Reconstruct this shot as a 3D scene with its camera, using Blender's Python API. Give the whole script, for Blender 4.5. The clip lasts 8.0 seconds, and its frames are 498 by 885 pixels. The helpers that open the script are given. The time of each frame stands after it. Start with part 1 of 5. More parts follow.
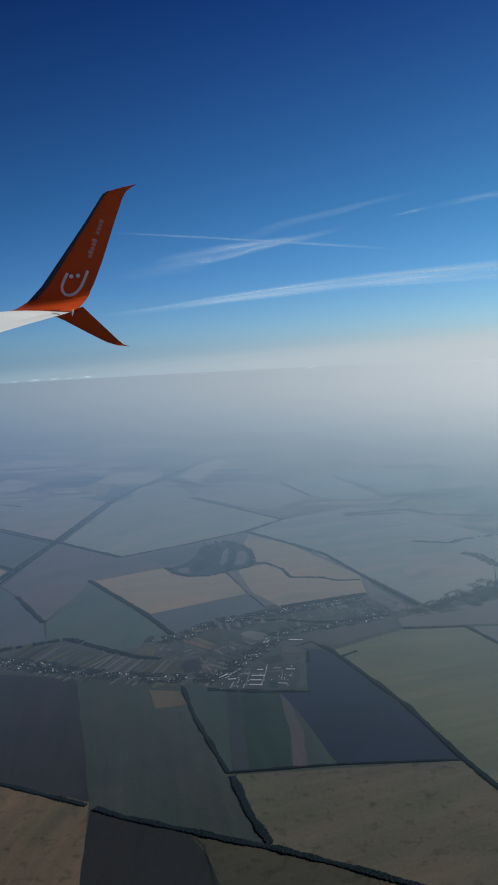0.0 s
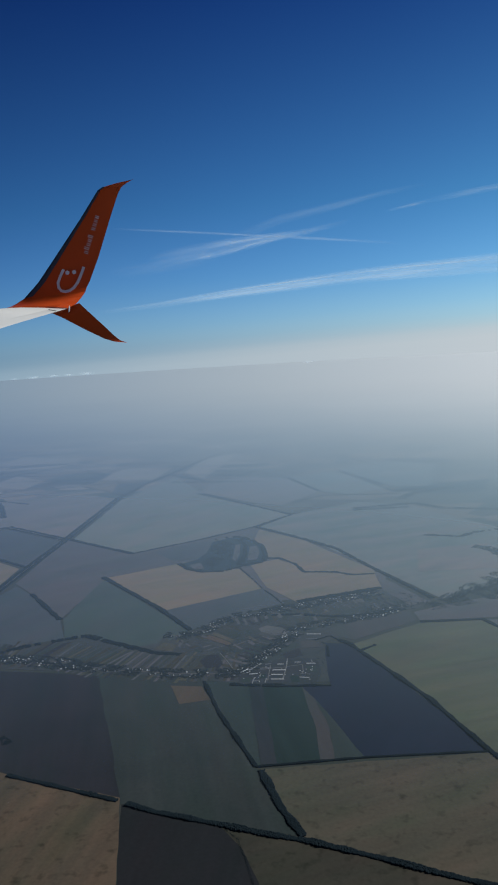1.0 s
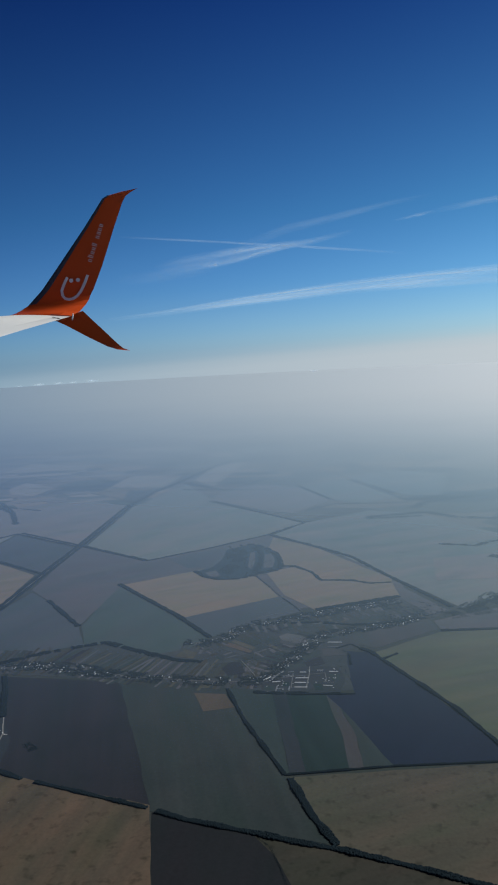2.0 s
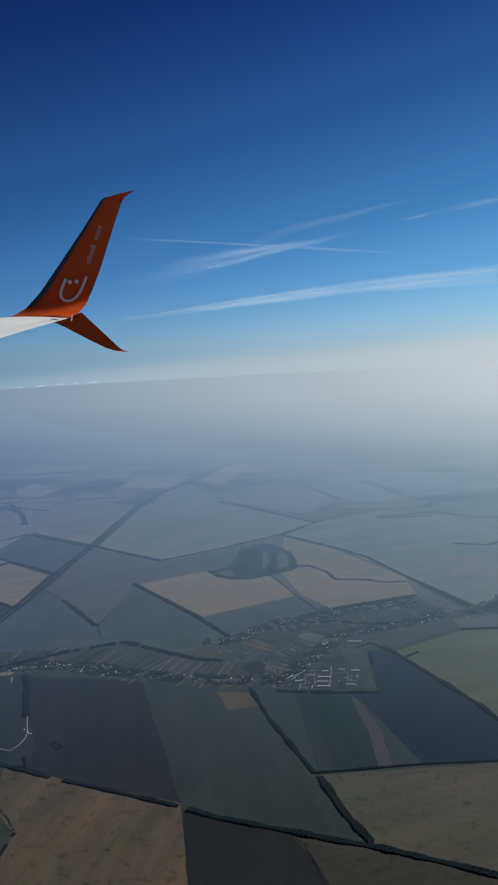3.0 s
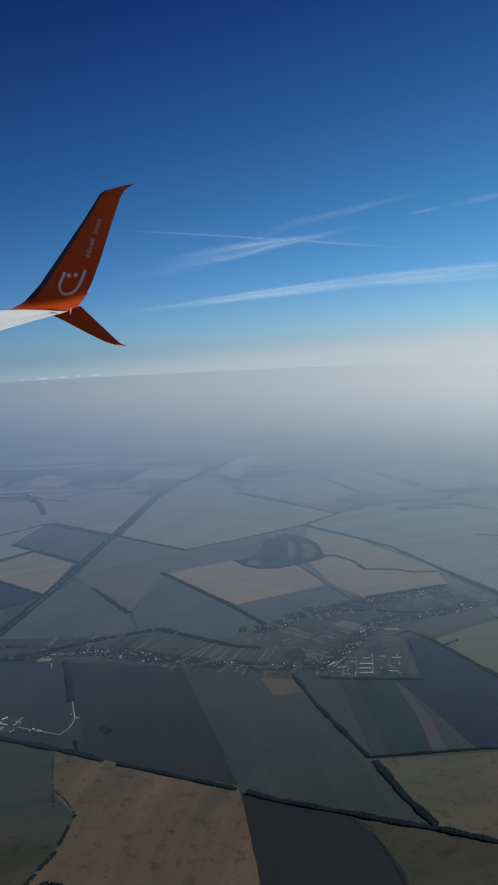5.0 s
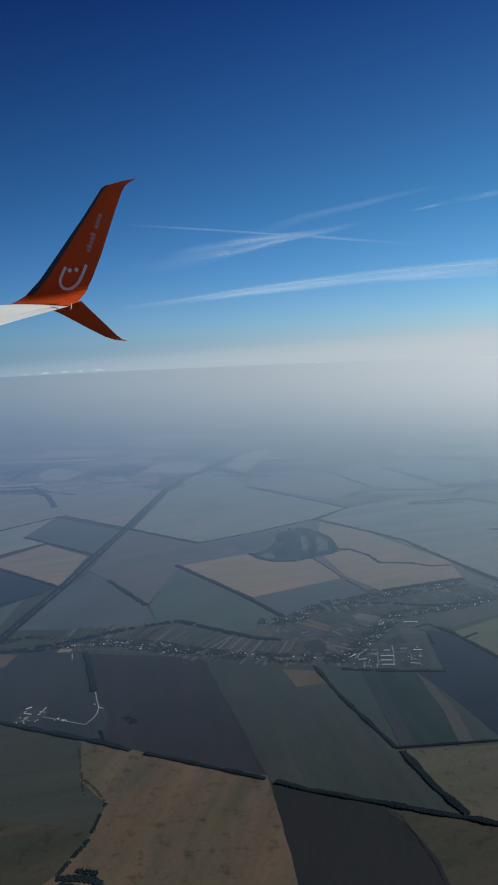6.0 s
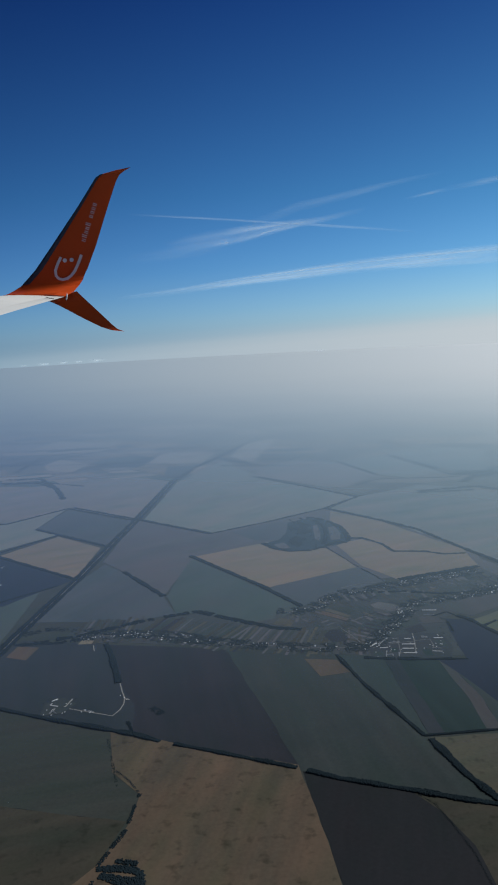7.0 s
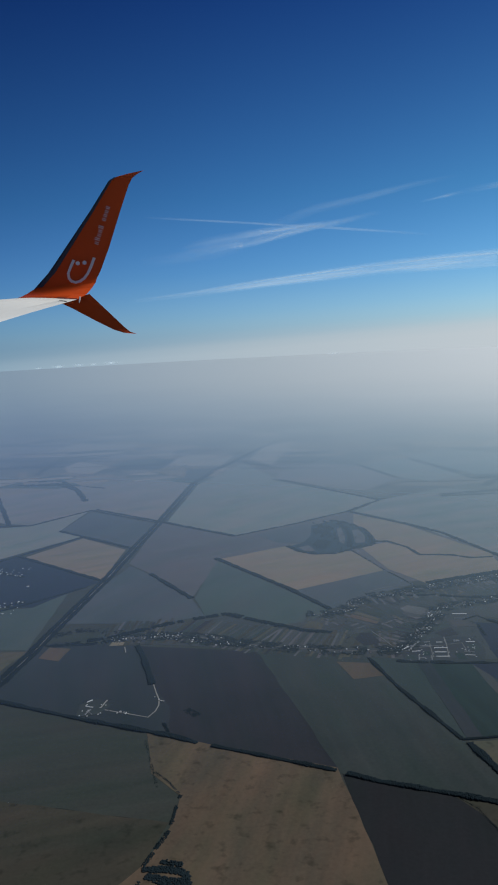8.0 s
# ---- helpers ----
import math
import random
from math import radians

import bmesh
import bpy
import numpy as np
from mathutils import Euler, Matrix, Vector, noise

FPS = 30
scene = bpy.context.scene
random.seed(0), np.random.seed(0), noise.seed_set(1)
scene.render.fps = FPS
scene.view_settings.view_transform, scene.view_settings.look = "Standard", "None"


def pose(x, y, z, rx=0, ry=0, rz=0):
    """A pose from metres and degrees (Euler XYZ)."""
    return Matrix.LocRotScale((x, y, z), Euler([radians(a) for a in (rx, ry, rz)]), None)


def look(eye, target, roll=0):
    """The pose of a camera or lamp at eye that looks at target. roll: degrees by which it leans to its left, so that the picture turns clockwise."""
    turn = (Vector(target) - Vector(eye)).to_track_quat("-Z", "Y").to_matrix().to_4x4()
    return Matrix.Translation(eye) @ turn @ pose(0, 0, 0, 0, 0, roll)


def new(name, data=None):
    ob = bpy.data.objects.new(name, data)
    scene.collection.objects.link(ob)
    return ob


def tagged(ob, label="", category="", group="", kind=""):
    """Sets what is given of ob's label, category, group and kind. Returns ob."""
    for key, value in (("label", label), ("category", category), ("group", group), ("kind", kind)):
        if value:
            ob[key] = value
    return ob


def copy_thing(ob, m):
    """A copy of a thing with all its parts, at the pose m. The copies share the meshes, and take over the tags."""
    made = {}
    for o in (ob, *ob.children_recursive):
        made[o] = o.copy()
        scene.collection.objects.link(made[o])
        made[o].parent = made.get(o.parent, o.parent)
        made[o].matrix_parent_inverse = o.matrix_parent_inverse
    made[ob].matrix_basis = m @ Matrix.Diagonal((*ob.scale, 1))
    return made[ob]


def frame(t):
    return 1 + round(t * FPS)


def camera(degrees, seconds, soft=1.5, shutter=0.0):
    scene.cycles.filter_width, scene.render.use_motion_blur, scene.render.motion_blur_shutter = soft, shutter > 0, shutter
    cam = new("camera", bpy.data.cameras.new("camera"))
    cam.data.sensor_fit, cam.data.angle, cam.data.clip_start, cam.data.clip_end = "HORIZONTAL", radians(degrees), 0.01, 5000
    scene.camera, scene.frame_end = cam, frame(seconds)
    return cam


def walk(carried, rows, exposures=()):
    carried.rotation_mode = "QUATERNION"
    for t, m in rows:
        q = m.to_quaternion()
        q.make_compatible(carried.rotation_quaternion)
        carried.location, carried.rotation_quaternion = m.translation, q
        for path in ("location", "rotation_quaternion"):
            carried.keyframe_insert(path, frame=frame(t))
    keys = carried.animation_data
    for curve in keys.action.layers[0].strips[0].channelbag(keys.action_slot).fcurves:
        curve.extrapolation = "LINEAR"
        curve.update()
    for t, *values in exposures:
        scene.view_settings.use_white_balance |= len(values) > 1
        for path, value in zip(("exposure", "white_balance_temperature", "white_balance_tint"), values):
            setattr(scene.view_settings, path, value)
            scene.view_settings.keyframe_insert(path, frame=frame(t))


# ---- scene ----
# The wing keeps its true size. The land below is a relief at one to ten thousand
# (0.1 m for 1 km), so that it drifts past as land does from two and a half kilometres up.
from mathutils import geometry

cam = camera(35.52, 8.0, 2.0)
ROWS = [
    (0.0, 0.00002, 0.00000, 0.25700, -7.124, 2.894, -0.001),
    (0.5, -0.00853, -0.00109, 0.25767, -7.298, 3.220, -0.212),
    (1.0, -0.01703, -0.00160, 0.25874, -7.499, 3.375, -0.272),
    (1.5, -0.02582, -0.00192, 0.25885, -7.111, 3.041, -0.052),
    (3.0, -0.05396, -0.00206, 0.25732, -6.754, 3.073, -0.277),
    (3.5, -0.06328, -0.00210, 0.25662, -6.939, 2.872, -0.309),
    (4.0, -0.07224, -0.00192, 0.25543, -6.909, 2.789, -0.296),
    (4.5, -0.08171, -0.00176, 0.25423, -6.957, 2.801, -0.396),
    (6.0, -0.10913, -0.00210, 0.24998, -7.416, 2.422, -0.503),
    (6.5, -0.11843, -0.00211, 0.25042, -7.162, 2.503, -0.188),
    (6.6, -0.12021, -0.00205, 0.25078, -7.396, 2.543, -0.409),
    (6.7, -0.12198, -0.00200, 0.25113, -7.673, 2.654, -0.378),
    (6.8, -0.12376, -0.00194, 0.25149, -7.885, 2.766, -0.348),
    (6.9, -0.12553, -0.00188, 0.25184, -8.324, 2.892, -0.662),
    (7.0, -0.12731, -0.00182, 0.25220, -8.236, 2.950, -0.815),
    (7.1, -0.12903, -0.00187, 0.25236, -7.690, 2.957, -0.886),
    (7.2, -0.13075, -0.00192, 0.25252, -7.280, 2.907, -1.075),
    (7.3, -0.13248, -0.00197, 0.25269, -6.605, 2.855, -1.158),
    (7.4, -0.13420, -0.00202, 0.25285, -6.074, 2.795, -1.112),
    (7.5, -0.13593, -0.00207, 0.25301, -5.826, 2.657, -1.183),
    (7.6, -0.13762, -0.00228, 0.25307, -5.979, 2.772, -1.081),
    (7.7, -0.13931, -0.00248, 0.25313, -7.644, 2.791, -0.825),
    (7.8, -0.14100, -0.00268, 0.25319, -8.357, 2.809, -0.504),
    (7.9, -0.14268, -0.00289, 0.25324, -8.375, 2.834, -0.303),
    (8.0, -0.14437, -0.00309, 0.25330, -7.998, 2.882, 0.001),
]
walk(cam, [(t, pose(x, y, z, 90 + pitch, roll, yaw)) for t, x, y, z, pitch, roll, yaw in ROWS],
     exposures=[(0.0, -0.15)])

# ---- sky and sun ----
SUN_AZIMUTH, SUN_ELEVATION = 74.0, 45.0  # degrees to the right of straight ahead, and up
to_sun = Vector((math.sin(radians(SUN_AZIMUTH)) * math.cos(radians(SUN_ELEVATION)),
                 math.cos(radians(SUN_AZIMUTH)) * math.cos(radians(SUN_ELEVATION)), math.sin(radians(SUN_ELEVATION))))
world = bpy.data.worlds.new("sky")
scene.world = world
world.use_nodes = True
wn, wl = world.node_tree.nodes, world.node_tree.links
sky = wn.new("ShaderNodeTexSky")
sky.sky_type = "NISHITA"
sky.sun_disc = False
sky.sun_elevation = radians(SUN_ELEVATION)
sky.sun_rotation = radians(SUN_AZIMUTH)
sky.altitude = 2600
sky.air_density = 1.0
sky.dust_density = 2.5
sky.ozone_density = 3.0
wn["Background"].inputs["Strength"].default_value = 0.118
way = wn.new("ShaderNodeTexCoord").outputs["Generated"]
height = wn.new("ShaderNodeSeparateXYZ")
wl.new(way, height.inputs[0])


def world_ramp(fac, stops):
    node = wn.new("ShaderNodeValToRGB")
    while len(node.color_ramp.elements) < len(stops):
        node.color_ramp.elements.new(0.5)
    for element, (at, tint) in zip(node.color_ramp.elements, stops):
        element.position, element.color = at, (*tint, 1)
    wl.new(fac, node.inputs[0])
    return node.outputs[0]


# clear upper air: the blue deepens quickly above a pale horizon
air = world_ramp(height.outputs[2], [(0.0, (0.39, 0.70, 1.14)), (0.05, (0.33, 0.615, 0.97)), (0.165, (0.195, 0.485, 0.755)), (0.42, (0.044, 0.158, 0.45)), (1.0, (0.038, 0.15, 0.36))])
clear = wn.new("ShaderNodeMix")
clear.data_type, clear.blend_type = "RGBA", "MULTIPLY"
clear.inputs[0].default_value = 1.0
wl.new(sky.outputs[0], clear.inputs[6])
wl.new(air, clear.inputs[7])
# brighter towards the sun's side
glare = wn.new("ShaderNodeMapRange")
glare.inputs["From Min"].default_value, glare.inputs["From Max"].default_value = -1.0, 1.0
glare.inputs["To Min"].default_value, glare.inputs["To Max"].default_value = 0.05, 1.54
across = wn.new("ShaderNodeVectorMath")
across.operation = "DOT_PRODUCT"
wl.new(way, across.inputs[0])
across.inputs[1].default_value = (math.sin(radians(SUN_AZIMUTH)), math.cos(radians(SUN_AZIMUTH)), 0.0)
wl.new(across.outputs["Value"], glare.inputs["Value"])
sunward = wn.new("ShaderNodeVectorMath")
sunward.operation = "SCALE"
wl.new(clear.outputs[2], sunward.inputs[0])
wl.new(glare.outputs[0], sunward.inputs["Scale"])
# a pale belt of haze all round the horizon, whiter on the sun's side
side = wn.new("ShaderNodeMapRange")
side.inputs["From Min"].default_value, side.inputs["From Max"].default_value = -1.0, 0.60
wl.new(across.outputs["Value"], side.inputs["Value"])
belt = world_ramp(side.outputs[0], [(0.0, (0.05, 0.075, 0.10)), (0.45, (0.12, 0.17, 0.22)), (0.60, (0.285, 0.405, 0.505)), (0.80, (0.43, 0.51, 0.57)), (0.98, (0.535, 0.59, 0.63))])
sink = wn.new("ShaderNodeMath")
sink.operation = "MULTIPLY_ADD"
wl.new(side.outputs[0], sink.inputs[0])
sink.inputs[1].default_value = -0.060
wl.new(height.outputs[2], sink.inputs[2])
level = wn.new("ShaderNodeMapRange")
level.inputs["From Min"].default_value, level.inputs["From Max"].default_value = -0.109, 0.031
wl.new(sink.outputs[0], level.inputs["Value"])
low = world_ramp(level.outputs[0], [(0.0, (1.0,) * 3), (0.28, (0.96,) * 3), (0.35, (0.80,) * 3), (0.41, (0.48,) * 3), (0.48, (0.28,) * 3), (0.62, (0.13,) * 3), (0.80, (0.05,) * 3), (1.0, (0.0,) * 3)])
lifted = wn.new("ShaderNodeVectorMath")
lifted.operation = "SCALE"
lifted.inputs["Scale"].default_value = 1 / (0.118 * 0.9)
wl.new(belt, lifted.inputs[0])
# the blue is paler towards the sun
tinted = wn.new("ShaderNodeMix")
tinted.data_type, tinted.blend_type = "RGBA", "MULTIPLY"
tinted.inputs[0].default_value = 1.0
wl.new(sunward.outputs[0], tinted.inputs[6])
wl.new(world_ramp(side.outputs[0], [(0.55, (0.90, 0.95, 1.0)), (0.78, (0.96, 0.97, 0.93)), (1.0, (1.0, 0.95, 0.80))]), tinted.inputs[7])
air_mix = wn.new("ShaderNodeMix")
air_mix.data_type = "RGBA"
wl.new(low, air_mix.inputs[0])
wl.new(tinted.outputs[2], air_mix.inputs[6])
wl.new(lifted.outputs[0], air_mix.inputs[7])
wl.new(air_mix.outputs[2], wn["Background"].inputs["Color"])

sun = new("sun", bpy.data.lights.new("sun", "SUN"))
sun.data.energy, sun.data.angle, sun.data.color = 4.0, radians(24.0), (1.0, 0.98, 0.92)
sun.matrix_world = look(to_sun * 30, (0, 0, 0))

KM, M = 0.1, 0.0001  # one kilometre and one metre of the land

# ---- materials ----


def nodes_of(name):
    mat = bpy.data.materials.new(name)
    mat.use_nodes = True
    return mat, mat.node_tree.nodes, mat.node_tree.links, mat.node_tree.nodes["Principled BSDF"]


def math_node(n, l, op, a, b=None, c=None):
    node = n.new("ShaderNodeMath")
    node.operation = op
    for socket, value in zip(node.inputs, (a, b, c)):
        if value is None:
            continue
        if isinstance(value, (int, float)):
            socket.default_value = value
        else:
            l.new(value, socket)
    return node.outputs[0]


def noise_node(n, l, vector, scale, detail=3.0, rough=0.55):
    node = n.new("ShaderNodeTexNoise")
    node.inputs["Scale"].default_value = scale
    node.inputs["Detail"].default_value = detail
    node.inputs["Roughness"].default_value = rough
    l.new(vector, node.inputs["Vector"])
    return node.outputs["Fac"]


def ramp_node(n, l, fac, stops):
    node = n.new("ShaderNodeValToRGB")
    ramp = node.color_ramp
    while len(ramp.elements) < len(stops):
        ramp.elements.new(0.5)
    for element, (at, colour) in zip(ramp.elements, stops):
        element.position = at
        element.color = (*colour, 1) if len(colour) == 3 else colour
    l.new(fac, node.inputs[0])
    return node.outputs[0]


def mix_node(n, l, fac, a, b, blend="MIX"):
    node = n.new("ShaderNodeMix")
    node.data_type, node.blend_type = "RGBA", blend
    for socket, value in ((node.inputs[0], fac), (node.inputs[6], a), (node.inputs[7], b)):
        if isinstance(value, (int, float)):
            socket.default_value = value
        elif isinstance(value, tuple):
            socket.default_value = (*value, 1)
        else:
            l.new(value, socket)
    return node.outputs[2]


def shade(c, k):
    return tuple(v * k for v in c)


def soil(name, colour, other=None, heading=0.0, rows=0.28, patches=0.5, spots=0.0):
    """Field ground: colour, a second tone in large patches, and faint working lines along heading (degrees)."""
    mat, n, l, bsdf = nodes_of(name)
    other = other or shade(colour, 0.78)
    # every tone scaled down, red most and blue least
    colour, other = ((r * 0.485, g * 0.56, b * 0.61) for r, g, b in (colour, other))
    geo = n.new("ShaderNodeNewGeometry").outputs["Position"]
    drift = n.new("ShaderNodeMapping")
    drift.vector_type = "TEXTURE"
    drift.inputs["Rotation"].default_value = (0, 0, radians(heading))
    drift.inputs["Scale"].default_value = (1 / 7.0, 1 / 22.0, 1.0)
    l.new(geo, drift.inputs["Vector"])
    large = noise_node(n, l, drift.outputs[0], 1.0, 5.0, 0.6)
    fine = noise_node(n, l, geo, 420.0, 3.0, 0.6)
    turn = n.new("ShaderNodeMapping")
    turn.vector_type = "TEXTURE"
    turn.inputs["Rotation"].default_value = (0, 0, radians(heading))
    turn.inputs["Scale"].default_value = (1 / 5.0, 1 / 110.0, 1.0)
    l.new(geo, turn.inputs["Vector"])
    lines = noise_node(n, l, turn.outputs[0], 1.0, 3.0, 0.6)
    base = mix_node(n, l, ramp_node(n, l, large, [(0.5 - 0.25 * patches, (0, 0, 0)), (0.5 + 0.3 * patches, (1, 1, 1))]), colour, other)
    base = mix_node(n, l, rows, base, ramp_node(n, l, lines, [(0.3, (0.45, 0.45, 0.45)), (0.7, (1, 1, 1))]), "MULTIPLY")
    base = mix_node(n, l, 0.3, base, ramp_node(n, l, fine, [(0.3, (0.5, 0.5, 0.5)), (0.7, (1, 1, 1))]), "MULTIPLY")
    mottle = noise_node(n, l, geo, 16.0, 4.0, 0.62)
    base = mix_node(n, l, 0.55, base, ramp_node(n, l, mottle, [(0.30, (0.74, 0.80, 0.82)), (0.50, (0.96, 0.97, 0.97)), (0.70, (1.0, 0.93, 0.90))]), "MULTIPLY")
    drifts = noise_node(n, l, drift.outputs[0], 1.7, 3.0, 0.6)
    base = mix_node(n, l, 0.6, base, ramp_node(n, l, drifts, [(0.34, (0.78, 0.94, 0.86)), (0.50, (0.96, 0.97, 0.97)), (0.66, (1.08, 0.96, 0.98))]), "MULTIPLY")
    if spots:
        dabs = ramp_node(n, l, noise_node(n, l, geo, 120.0, 2.5, 0.6), [(0.56, (1, 1, 1)), (0.74, (0.42, 0.47, 0.46))])
        base = mix_node(n, l, spots, base, dabs, "MULTIPLY")
    l.new(base, bsdf.inputs["Base Color"])
    bsdf.inputs["Roughness"].default_value = 0.95
    bsdf.inputs["Specular IOR Level"].default_value = 0.1
    return mat


def plain(name, colour, rough=0.7, spec=0.3, vary=0.25, scale=300.0):
    mat, n, l, bsdf = nodes_of(name)
    geo = n.new("ShaderNodeNewGeometry").outputs["Position"]
    fac = noise_node(n, l, geo, scale, 4.0, 0.6)
    info = n.new("ShaderNodeObjectInfo").outputs["Random"]
    tone = math_node(n, l, "MULTIPLY_ADD", info, 0.3, 0.85)
    base = mix_node(n, l, fac, colour, shade(colour, 1 - vary))
    scale_node = n.new("ShaderNodeVectorMath")
    scale_node.operation = "SCALE"
    l.new(base, scale_node.inputs[0])
    l.new(tone, scale_node.inputs["Scale"])
    l.new(scale_node.outputs[0], bsdf.inputs["Base Color"])
    bsdf.inputs["Roughness"].default_value = rough
    bsdf.inputs["Specular IOR Level"].default_value = spec
    return mat


def leafage(name, dark, light):
    mat, n, l, bsdf = nodes_of(name)
    geo = n.new("ShaderNodeNewGeometry")
    fac = noise_node(n, l, geo.outputs["Position"], 160.0, 3.0)
    island = math_node(n, l, "MULTIPLY_ADD", geo.outputs["Random Per Island"], 0.6, math_node(n, l, "MULTIPLY", fac, 0.4))
    l.new(mix_node(n, l, island, shade(dark, 0.5), shade(light, 0.55)), bsdf.inputs["Base Color"])
    bsdf.inputs["Roughness"].default_value = 0.9
    bsdf.inputs["Specular IOR Level"].default_value = 0.02
    return mat


# Open country: a patchwork of field tones
country, n, l, bsdf = nodes_of("open_country")
geo = n.new("ShaderNodeNewGeometry").outputs["Position"]
wob = n.new("ShaderNodeMapping")
wob.inputs["Rotation"].default_value = (0, 0, radians(24))
wob.inputs["Scale"].default_value = (7.0, 11.0, 0.0)
l.new(geo, wob.inputs["Vector"])
cells = n.new("ShaderNodeTexVoronoi")
cells.distance = "CHEBYCHEV"
cells.inputs["Scale"].default_value = 1.0
l.new(wob.outputs[0], cells.inputs["Vector"])
split = n.new("ShaderNodeSeparateColor")
l.new(cells.outputs["Color"], split.inputs[0])
tones = ramp_node(n, l, split.outputs[0], [(0.0, (0.032, 0.045, 0.058)), (0.3, (0.145, 0.142, 0.122)), (0.5, (0.056, 0.080, 0.078)), (0.7, (0.255, 0.212, 0.18)), (1.0, (0.044, 0.056, 0.068))])
tones = mix_node(n, l, 0.5, tones, ramp_node(n, l, noise_node(n, l, geo, 14.0, 5.0, 0.6), [(0.3, (0.5, 0.5, 0.5)), (0.7, (1, 1, 1))]), "MULTIPLY")
l.new(tones, bsdf.inputs["Base Color"])
bsdf.inputs["Roughness"].default_value = 0.95
bsdf.inputs["Specular IOR Level"].default_value = 0.1

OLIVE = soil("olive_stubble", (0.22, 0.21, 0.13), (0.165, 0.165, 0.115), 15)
NAVY = soil("dark_blue_ploughland", (0.035, 0.046, 0.076), (0.030, 0.041, 0.067), 60, 0.12)
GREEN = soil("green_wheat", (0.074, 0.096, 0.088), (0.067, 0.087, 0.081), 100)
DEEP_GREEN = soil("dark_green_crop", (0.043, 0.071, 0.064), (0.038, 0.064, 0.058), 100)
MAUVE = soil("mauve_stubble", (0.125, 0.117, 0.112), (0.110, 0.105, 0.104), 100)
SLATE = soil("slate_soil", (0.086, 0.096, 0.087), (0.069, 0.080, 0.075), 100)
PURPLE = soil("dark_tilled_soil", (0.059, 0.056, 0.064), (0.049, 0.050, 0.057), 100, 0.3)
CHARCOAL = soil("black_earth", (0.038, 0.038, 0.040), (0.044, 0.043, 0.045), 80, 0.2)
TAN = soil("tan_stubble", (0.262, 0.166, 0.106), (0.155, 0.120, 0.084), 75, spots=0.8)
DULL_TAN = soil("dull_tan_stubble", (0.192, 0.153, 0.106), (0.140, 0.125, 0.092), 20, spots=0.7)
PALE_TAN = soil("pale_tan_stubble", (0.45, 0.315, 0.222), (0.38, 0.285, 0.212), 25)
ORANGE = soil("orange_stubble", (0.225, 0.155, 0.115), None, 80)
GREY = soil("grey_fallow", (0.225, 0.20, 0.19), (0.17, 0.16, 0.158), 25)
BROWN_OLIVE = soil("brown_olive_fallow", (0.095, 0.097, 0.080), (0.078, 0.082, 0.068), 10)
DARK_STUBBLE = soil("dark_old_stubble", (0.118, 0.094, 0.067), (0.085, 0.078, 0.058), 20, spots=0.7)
BLUE_SLATE = soil("blue_slate_soil", (0.066, 0.073, 0.080), (0.055, 0.064, 0.072), 100, 0.2)
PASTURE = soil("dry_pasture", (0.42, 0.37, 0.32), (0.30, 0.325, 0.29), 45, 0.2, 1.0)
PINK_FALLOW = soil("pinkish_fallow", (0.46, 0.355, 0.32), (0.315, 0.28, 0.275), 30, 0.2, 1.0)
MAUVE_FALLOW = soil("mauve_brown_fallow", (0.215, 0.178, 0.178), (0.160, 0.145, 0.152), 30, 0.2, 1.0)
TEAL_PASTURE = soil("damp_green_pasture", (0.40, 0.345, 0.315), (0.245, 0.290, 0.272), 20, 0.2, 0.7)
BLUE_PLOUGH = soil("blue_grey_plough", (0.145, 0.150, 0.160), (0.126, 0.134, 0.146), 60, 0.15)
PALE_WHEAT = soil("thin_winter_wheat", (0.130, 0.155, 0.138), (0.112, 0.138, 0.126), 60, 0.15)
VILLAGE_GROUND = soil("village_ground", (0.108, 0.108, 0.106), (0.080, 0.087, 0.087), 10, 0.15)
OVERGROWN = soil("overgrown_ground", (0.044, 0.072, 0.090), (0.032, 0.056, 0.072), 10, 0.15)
TREES = leafage("dark_tree_leaves", (0.017, 0.031, 0.041), (0.028, 0.044, 0.052))
BUSHES = leafage("garden_tree_leaves", (0.030, 0.050, 0.062), (0.062, 0.084, 0.090))
DIRT = plain("pale_dirt", (0.24, 0.235, 0.22))
LANE = plain("trodden_lane", (0.13, 0.134, 0.132))
STREET_DIRT = plain("street_dirt", (0.09, 0.088, 0.085))
ASPHALT = plain("road_asphalt", (0.16, 0.16, 0.16))
WALL = plain("whitewashed_wall", (0.60, 0.62, 0.62))
ROOF_GREY = plain("grey_sheet_roof", (0.13, 0.14, 0.15), 0.6)
ROOF_PALE = plain("pale_metal_roof", (0.56, 0.58, 0.59), 0.45)
ROOF_RED = plain("rusty_red_roof", (0.13, 0.10, 0.09), 0.7)


def mesh_object(name, verts, faces, material, smooth=False):
    data = bpy.data.meshes.new(name)
    data.from_pydata(verts, [], faces)
    data.update()
    if material:
        data.materials.append(material)
    if smooth:
        data.polygons.foreach_set("use_smooth", [True] * len(data.polygons))
    return new(name, data)


def part(name, bm, material, parent, label=""):
    data = bpy.data.meshes.new(name)
    bm.to_mesh(data)
    bm.free()
    data.materials.append(material)
    ob = new(name, data)
    ob.parent = parent
    return tagged(ob, label)


# ---- the land ----
FLAT, BEND = 4.5, 232.0  # the plain is level so far out, then falls away with the earth's curve


def fall(r):
    return -max(r - FLAT, 0.0) ** 2 / (2 * BEND)


